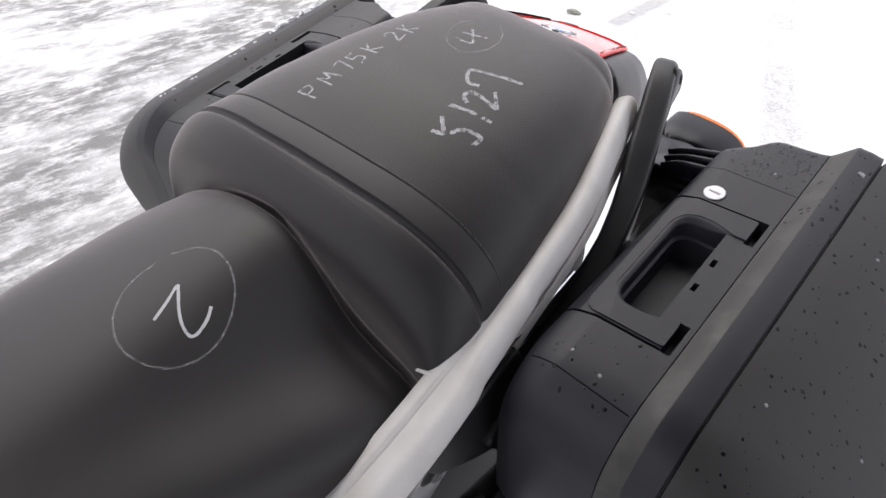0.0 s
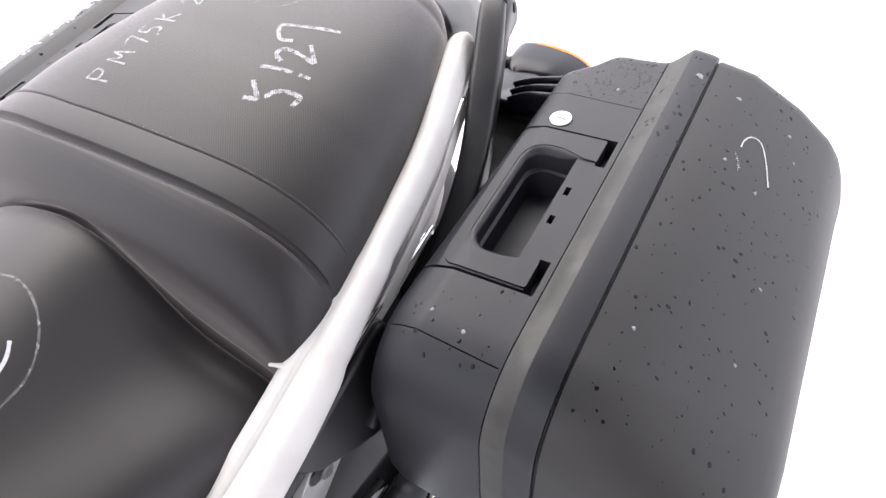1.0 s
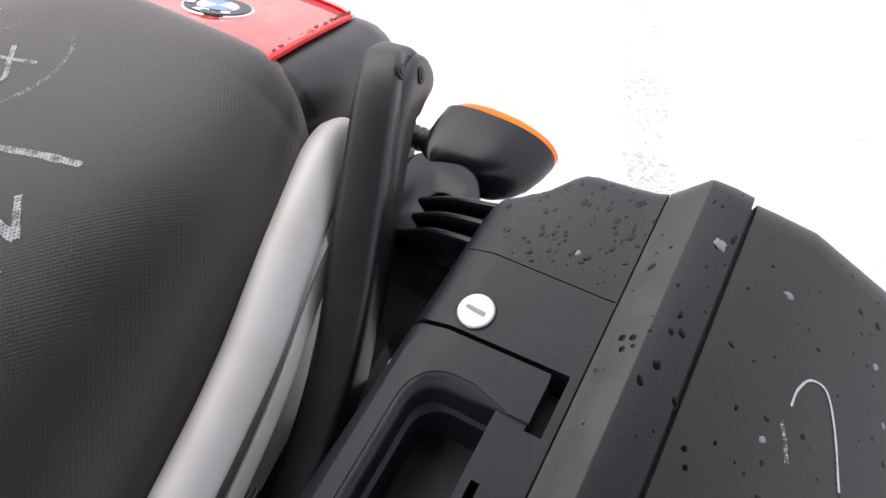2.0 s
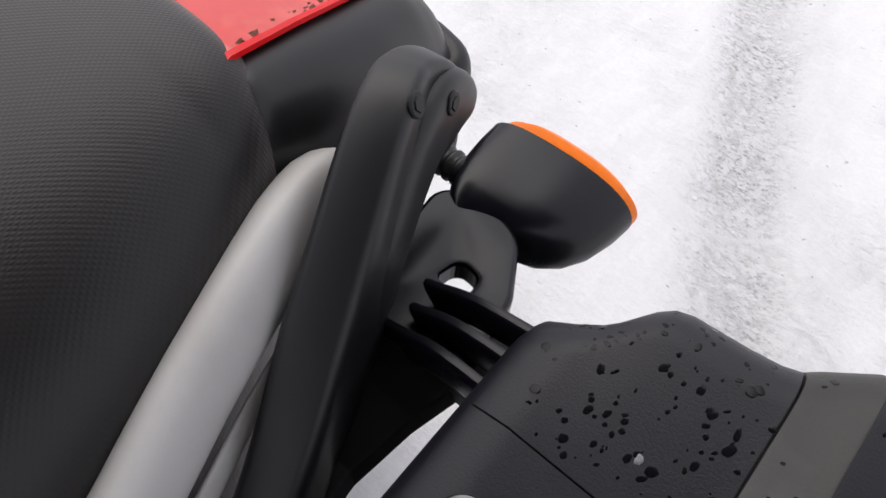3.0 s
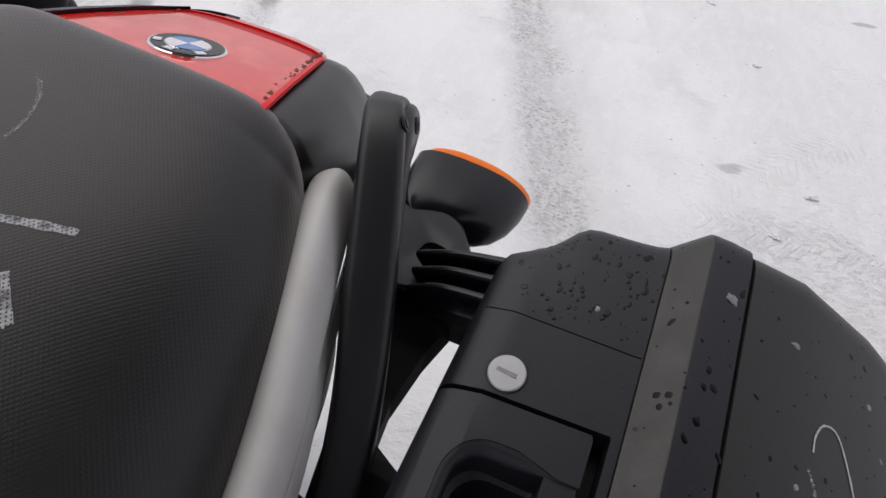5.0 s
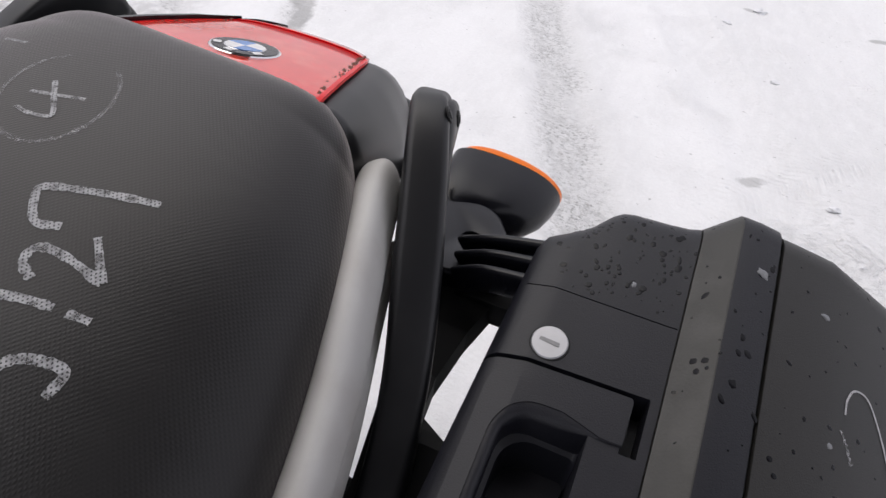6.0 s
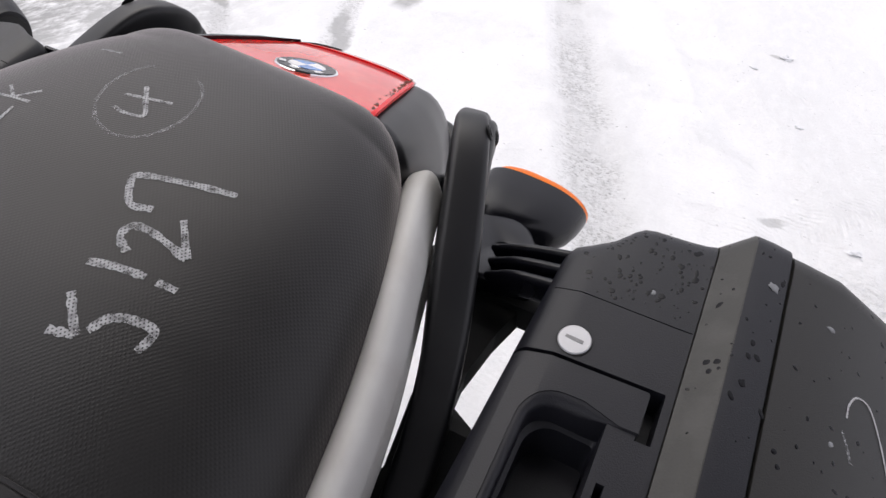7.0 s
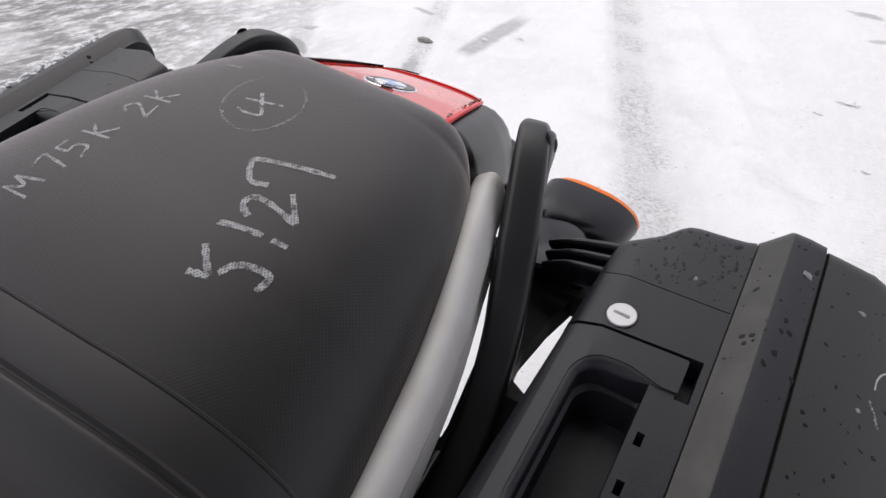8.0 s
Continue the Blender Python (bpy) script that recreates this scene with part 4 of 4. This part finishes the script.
for k in range(40):
    side = -1 if k % 4 == 3 else 1
    y = rng.choice((0.105, 0.15, 0.17, 0.185, 0.215, 0.23)) + rng.gauss(0, 0.008)
    w = tail_half(y)
    bm = bmesh.new()
    bmesh.ops.create_icosphere(bm, subdivisions=2, radius=1)
    for v in bm.verts:
        v.co *= 0.75 + 0.7 * noise.noise(v.co * 1.9 + Vector((k, 0, 0)))
    r = rng.uniform(0.0007, 0.0025)
    moved(bm, Matrix.Translation((side * w * rng.uniform(0.90, 0.955), y, tail_z(y) + 0.0036)) @ pose(0, 0, 0, 0, 0, 12 * side) @ Matrix.Diagonal((r, r * rng.uniform(1.2, 3.0), r * 0.35, 1)))
    part("dirt_crumb", bm, DIRT, lamp, "brown dirt caught at the lens edge")

# indicators
for sgn in (1, -1):
    rings = []
    for y, s in ((0.174, 0.22), (0.177, 0.42), (0.184, 0.62), (0.196, 0.78), (0.214, 0.90), (0.237, 0.97), (0.259, 1.0)):
        rings.append([(0.252 + (0.060 if math.cos(a) > 0 else 0.066) * s * math.copysign(abs(math.cos(a)) ** 0.72, math.cos(a)) - 0.02 * (1 - s), y + 0.006 * math.cos(a), 0.725 + 0.026 * s * math.copysign(abs(math.sin(a)) ** 0.85, math.sin(a)) - 0.012 * math.cos(a)) for a in np.linspace(0, 2 * math.pi, 44, endpoint=False)])
    shell = part("indicator", mirrored(loft(rings), sgn), GLOSSY, bike, "black indicator housing")
    lens = []
    for y, s in ((0.2595, 1.0), (0.268, 1.0), (0.274, 0.86), (0.278, 0.5)):
        lens.append([(0.252 + 0.060 * s * math.copysign(abs(math.cos(a)) ** 0.8, math.cos(a)), y + 0.006 * math.cos(a), 0.725 + 0.026 * s * math.sin(a) - 0.012 * math.cos(a)) for a in np.linspace(0, 2 * math.pi, 44, endpoint=False)])
    part("lens", mirrored(loft(lens), sgn), ORANGE, shell, "orange indicator lens")
    part("indicator_stem", mirrored(sweep([(0.12 + 0.0085 * k, 0.21 - 0.0005 * k, 0.73 + 0.0005 * k) for k in range(11)], 0.026, 0.026, 4, 16, taper=lambda t: 1.0 if int(t * 20) % 2 else 0.86), sgn), BLACK, bike)

# rear wheel under the tail
tyre = []
for k in range(48):
    a = 2 * math.pi * k / 48
    c = Vector((0, 0.02 + 0.24 * math.cos(a), 0.315 + 0.24 * math.sin(a)))
    o = Vector((0, math.cos(a), math.sin(a)))
    tyre.append([c + o * (0.072 * math.cos(b)) + Vector((0.088 * math.sin(b), 0, 0)) for b in np.linspace(0, 2 * math.pi, 16, endpoint=False)])
tyre.append(tyre[0])
wheel = part("rear_wheel", loft(tyre, caps=False), RUBBER, bike, "black rear tyre")

# exhaust, alloy footrest plate and frame parts below the near rail
for name, bm, mat, label in (
    ("silencer", sweep([(0.265, -0.55, 0.31), (0.305, -0.42, 0.35), (0.322, -0.25, 0.372), (0.325, 0.05, 0.385), (0.325, 0.12, 0.388)], 0.105, 0.10, 6, 28), CHROME, "chromed exhaust silencer"),
    ("silencer_strap", sweep([(0.3214, -0.252, 0.3717), (0.3217, -0.247, 0.3722), (0.3220, -0.242, 0.3728)], 0.109, 0.104, 3, 28), DARK, "black silencer strap"),
    ("inner_fender", loft([[(x, y, z) for x, z in ((0.075, 0.57), (0.205, 0.58), (0.235, 0.56), (0.215, 0.46), (0.075, 0.48))] for y in (-0.55, -0.4, -0.2, -0.05)]), DARK, "black inner fender panel"),
    ("frame_tube", rod((0.262, -0.50, 0.52), (0.262, 0.02, 0.66), 0.009), BLACK, "black frame tube"),
    ("brake_line", sweep([(0.268, -0.45, 0.60), (0.272, -0.3, 0.655), (0.266, -0.15, 0.69)], 0.005, 0.005, 6, 8), CHROME, "thin bright line along the frame"),
    ("brake_line", sweep([(0.258, -0.45, 0.585), (0.262, -0.3, 0.64), (0.256, -0.15, 0.675)], 0.004, 0.004, 6, 8), CHROME, "thin bright line along the frame"),
    ("swingarm", sweep([(0.13, -0.5, 0.36), (0.15, -0.2, 0.34), (0.14, 0.02, 0.315)], 0.06, 0.08, 5, 16, 3), BLACK, "black swingarm"),
    ("dark_strip", sweep([(0.262, -0.50, 0.374), (0.283, -0.43, 0.396), (0.297, -0.33, 0.412)], 0.012, 0.006, 6, 10), DARK, "dark strip along the silencer"),
    ("dark_strip", sweep([(0.287, -0.50, 0.376), (0.308, -0.43, 0.398), (0.322, -0.33, 0.414)], 0.014, 0.006, 6, 10), DARK, "dark strip along the silencer"),
    ("wire", sweep([(0.36, -0.44, 0.30), (0.345, -0.36, 0.37), (0.375, -0.30, 0.41)], 0.006, 0.006, 6, 8), BLACK, "thin black cable"),
):
    part(name, bm, mat, bike, label)
part("heel_guard", loft([[(x, p.x, p.y) for p in rounded([(-0.446, 0.592), (-0.434, 0.570), (-0.412, 0.545), (-0.36, 0.510), (-0.29, 0.47), (-0.27, 0.670)], (0.005, 0.01, 0.015, 0.03, 0.02, 0.02), 5)] for x in (0.274, 0.286)]), BLACK, bike, "matt black heel guard beside the rail", bevel=0.004)
part("chain_guard", loft([[(x, p.x, p.y) for p in rounded([(-0.52, 0.16), (-0.44, 0.50), (-0.18, 0.52), (-0.16, 0.27), (-0.27, 0.13)], (0.03, 0.03, 0.02, 0.04, 0.03), 5)] for x in (0.214, 0.230)]), DARK, bike, "black guard panel beside the rear wheel", bevel=0.003)
part("passenger_footrest", sweep([(0.262, -0.560, 0.520), (0.285, -0.50, 0.478), (0.300, -0.43, 0.420), (0.312, -0.375, 0.350)], 0.022, 0.026, 6, 16, 3.0), BLACK, bike, "black rubber footrest")
part("footrest_rod", sweep([(0.300, -0.470, 0.476), (0.306, -0.42, 0.425), (0.316, -0.365, 0.352)], 0.005, 0.005, 6, 10), CHROME, bike, "thin bright rod along the footrest")
for y, z, radius in ((-0.372, 0.452, 0.011), (-0.446, 0.445, 0.009)):
    part("plate_bolt", moved(joined(disc(radius, 0.003, 24, 0.001), disc(radius * 0.6, 0.006, 6, 0.001)), Matrix.Translation((0.2475, y, z)) @ pose(0, 0, 0, 0, 90, 0)), SLOT, bike, "steel socket bolt")
part("rail_bracket", sweep([(0.258, -0.398, 0.662), (0.247, -0.391, 0.668), (0.236, -0.391, 0.668), (0.222, -0.394, 0.665)], 0.011, 0.007, 5, 12, taper=lambda t: 1 - 0.6 * t), SILVER, bike, "small silver bracket tip between the seats")
plate = part("footrest_plate", loft([[(x + 0.02 * (0.5 - z), y, z) for y, z in [(p.x, p.y) for p in rounded([(-0.475, 0.40), (-0.36, 0.52), (-0.30, 0.535), (-0.335, 0.45), (-0.42, 0.375)], (0.02, 0.02, 0.015, 0.03, 0.02), 5)]] for x in (0.235, 0.247)]), ALLOY, bike, "cast alloy footrest plate", bevel=0.002)
cuts = []
for y, z, r in ((-0.325, 0.505, 0.013), (-0.38, 0.465, 0.017), (-0.43, 0.42, 0.014)):
    cuts.append(loft([[(x, y + 1.3 * r * math.cos(a), z + r * math.sin(a)) for a in np.linspace(0, 2 * math.pi, 18, endpoint=False)] for x in (0.20, 0.29)]))
cut_out(plate, cuts)
part("rim", loft([[(0.062 * s, 0.02 + r * math.cos(a), 0.315 + r * math.sin(a)) for a in np.linspace(0, 2 * math.pi, 40, endpoint=False)] for s, r in ((-1, 0.205), (-1, 0.18), (-0.6, 0.17), (0.6, 0.17), (1, 0.18), (1, 0.205))]), ALLOY, wheel, "grey alloy rim")
part("under_seat", loft([[(s * w * interp(y, (-0.95, -0.5, -0.2, 0.04), (0.10, 0.2, 0.2, 0.13)), y, z) for s, w, z in ((-1, 0.7, 0.40), (-1, 0.85, 0.50), (-1, 0.8, 0.57), (1, 0.8, 0.57), (1, 0.85, 0.50), (1, 0.7, 0.40))] for y in (-0.95, -0.7, -0.5, -0.3, -0.1, 0.04)]), DARK, bike, "black frame cover under the seats", smooth=False)


# ---- chalk writing on the seats and the near lid ----
def chalk(name, strokes, top, parent, width=0.0045, label="white chalk writing", lift=0.0005, mat=None):
    """Ribbons laid on a surface; strokes are lines of (x, y)."""
    for stroke in strokes:
        line = spline([(x, y, 0) for x, y in stroke], 7) if len(stroke) > 2 else [Vector((*a, 0)).lerp(Vector((*b, 0)), t) for (a, b) in [stroke] for t in np.linspace(0, 1, 9)]
        bm = bmesh.new()
        rows = []
        for i, p in enumerate(line):
            ahead = (line[min(i + 1, len(line) - 1)] - line[max(i - 1, 0)]).normalized()
            side = Vector((-ahead.y, ahead.x, 0)) * width / 2 * (0.8 + 0.35 * noise.noise((i * 0.7, stroke[0][0] * 90, 2)))
            rows.append([bm.verts.new((q.x, q.y, top(q.x, q.y) + lift)) for q in (p - side, p - side * 0.33, p + side * 0.33, p + side)])
        for a, b in zip(rows, rows[1:]):
            for k in range(3):
                bm.faces.new((a[k], a[k + 1], b[k + 1], b[k]))
        mark = part(name, bm, mat or CHALK, parent, label)
        mark.visible_shadow = False


GLYPHS = {
    "1": [[(0.5, 1), (0.5, 0)]], "2": [[(0.1, 0.75), (0.45, 1), (0.8, 0.75), (0.45, 0.35), (0.05, 0.0)], [(0.05, 0.0), (0.95, 0.08)]],
    "4": [[(0.35, 1), (0.05, 0.42), (0.1, 0.36), (0.95, 0.45)], [(0.72, 0.85), (0.62, 0.0)]], "5": [[(0.25, 1), (0.2, 0.55)], [(0.2, 0.55), (0.65, 0.55), (0.75, 0.2), (0.1, 0.0)], [(0.25, 1), (0.85, 0.98)]],
    "7": [[(0.05, 0.9), (0.5, 1.0), (0.85, 1.0)], [(0.85, 1.0), (0.5, 0.0)]], "P": [[(0.15, 0), (0.2, 1)], [(0.2, 1), (0.85, 0.85), (0.7, 0.5), (0.2, 0.45)]],
    "M": [[(0.05, 0), (0.2, 0.95)], [(0.2, 0.95), (0.5, 0.4), (0.8, 0.95)], [(0.8, 0.95), (0.95, 0)]], "K": [[(0.15, 0), (0.2, 1)], [(0.8, 0.95), (0.2, 0.5)], [(0.2, 0.5), (0.85, 0.05)]],
}


def glyph(char, x, y, tall, wide, slant=-0.27):
    """A character whose foot middle is at (x, y), written towards the tail."""
    up, right = Vector((-1, slant)).normalized(), Vector((slant, 1)).normalized()
    return [[tuple(Vector((x, y)) + up * (v * tall) + right * ((u - 0.5) * wide)) for u, v in stroke] for stroke in GLYPHS[char]]


def loop(x, y, a, b, turn, start, sweep_by):
    return [(x + a * math.cos(t) * math.cos(turn) - b * math.sin(t) * math.sin(turn), y + a * math.cos(t) * math.sin(turn) + b * math.sin(t) * math.cos(turn)) for t in np.linspace(start, start + sweep_by, 14)]


FIGURES = (
    [(0.066, -0.198), (0.077, -0.208), (0.089, -0.218)], [(0.072, -0.223), (0.089, -0.218)], [(0.093, -0.212), (0.097, -0.201), (0.108, -0.194), (0.125, -0.192), (0.125, -0.207)],
    [(0.058, -0.177), (0.076, -0.171), (0.096, -0.167)], [(0.104, -0.166), (0.118, -0.164)],
    [(0.073, -0.159), (0.061, -0.152), (0.062, -0.141), (0.079, -0.139), (0.108, -0.143)], [(0.108, -0.143), (0.086, -0.120)],
    [(0.063, -0.124), (0.047, -0.128), (0.034, -0.114), (0.033, -0.105), (0.062, -0.094), (0.101, -0.082)],
)
chalk("chalk_figure", FIGURES, pillion_top, pillion, 0.0070)
chalk("chalk_figure", [[(-0.038, -0.058), (-0.025, -0.059), (-0.011, -0.054), (-0.022, -0.040), (-0.037, -0.023)], [(-0.042, -0.041), (-0.005, -0.029)]], pillion_top, pillion, 0.0045)
chalk("chalk_ring", [loop(-0.024, -0.033, 0.038, 0.051, 0.35, 1.9, 5.3)], pillion_top, pillion, 0.0040, "faint chalk ring", mat=FAINT)
for char, x, y in (("P", -0.098, -0.258), ("M", -0.097, -0.228), ("7", -0.097, -0.199), ("5", -0.097, -0.176), ("K", -0.098, -0.147), ("2", -0.095, -0.107), ("K", -0.094, -0.080), ("1", -0.092, 0.005)):
    chalk("chalk_letter", glyph(char, x, y, 0.020 if char == "1" else 0.033, 0.022, -0.12), pillion_top, pillion, 0.0036)
chalk("chalk_figure", [[(0.0018, -0.5748), (-0.0086, -0.5524), (-0.019, -0.5332), (-0.0118, -0.5364), (0.009, -0.5492), (0.025, -0.5556), (0.0378, -0.5556), (0.0394, -0.5468), (0.033, -0.5308), (0.0242, -0.5196)]], rider_top, rider, 0.0042, mat=PLAIN_CHALK)
chalk("chalk_ring", [loop(-0.004, -0.545, 0.075, 0.060, 2.13, 0.9, 6.0)], rider_top, rider, 0.0030, "chalk ring round the figure", mat=FAINT)
chalk("chalk_smear", [[(-0.075, -0.545), (-0.085, -0.52), (-0.098, -0.49)], [(-0.125, -0.56), (-0.118, -0.545)]], rider_top, rider, 0.003, "faint rubbed chalk smear", mat=FAINT)


def lid_top(x, y):
    lid = [c for c in left_case.children if c.name.startswith("lid")][0]
    ok, p, _, _ = lid.ray_cast((x, y, 1.2), (0, 0, -1))
    return p.z if ok else 0.77


bpy.context.view_layer.update()
near_lid = [c for c in left_case.children if c.name.startswith("lid")][0]
chalk("chalk_curve", [[(0.555, 0.024), (0.556, 0.036), (0.562, 0.047), (0.573, 0.047), (0.584, 0.028), (0.595, -0.002)]], lid_top, near_lid, 0.0018, "short curved chalk stroke", mat=PLAIN_CHALK)
chalk("chalk_curve", [[(0.552, 0.012), (0.557, 0.004), (0.562, -0.008)]], lid_top, near_lid, 0.0035, "faint rubbed chalk smear", mat=FAINT)


# ---- small things lying on the snow ----
def lump(name, x, y, r, mat, label, category):
    bm = bmesh.new()
    bmesh.ops.create_icosphere(bm, subdivisions=3, radius=1)
    for v in bm.verts:
        v.co *= 0.75 + 0.55 * noise.noise(v.co * 1.7 + Vector((x * 9, y * 9, 0)))
        v.co = Vector((v.co.x * r * 1.3, v.co.y * r, max(-0.3, v.co.z) * r * 0.55))
    ob = part(name, bm, mat, None, label)
    ob.location = (x, y, ground_height(x, y) + 0.1 * r)
    return tagged(ob, category=category)


lump("dirt_clump", -1.32, 2.48, 0.036, GREYDIRT, "small clump of frozen grey dirt on the snow", "dirt clump")
for x, y, r in ((0.745, 3.32, 0.035), (0.83, 2.51, 0.018), (0.60, 3.05, 0.02), (-0.95, 2.9, 0.02), (1.02, 1.65, 0.02), (0.92, 1.42, 0.016), (-1.08, 2.72, 0.018)):
    tagged(lump("snow_lump", x, y, r, SNOWCLUMP, "small lump of packed grey snow on the ground", "snow lump"), group="snow lumps")


def snow_crumbs():
    """Loose chips of snow on the trodden ground, too many to count."""
    pick = random.Random(12)
    bm = bmesh.new()
    for k in range(230):
        if k < 160:
            x, y = pick.gauss(0.98, 0.20), pick.gauss(1.22, 0.26)
        else:
            y = pick.uniform(0.6, 3.6)
            x = 0.73 - 0.355 * y + pick.gauss(0.05, 0.25)
        r = pick.choice((0.002, 0.003, 0.004, 0.006))
        got = bmesh.ops.create_icosphere(bm, subdivisions=1, radius=1)["verts"]
        for v in got:
            v.co *= 0.7 + 0.6 * pick.random()
            v.co = Vector((v.co.x * r * 1.5, v.co.y * r, v.co.z * r * 0.28))
        bmesh.ops.transform(bm, matrix=Matrix.Translation((x, y, ground_height(x, y) + 0.1 * r)) @ pose(0, 0, 0, 0, 0, pick.uniform(0, 180)), verts=got)
    return tagged(part("snow_crumbs", bm, SNOWCLUMP, None, "scattered small chips of broken snow on the ground", smooth=False, kind="stuff"), category="snow crumbs")


snow_crumbs()
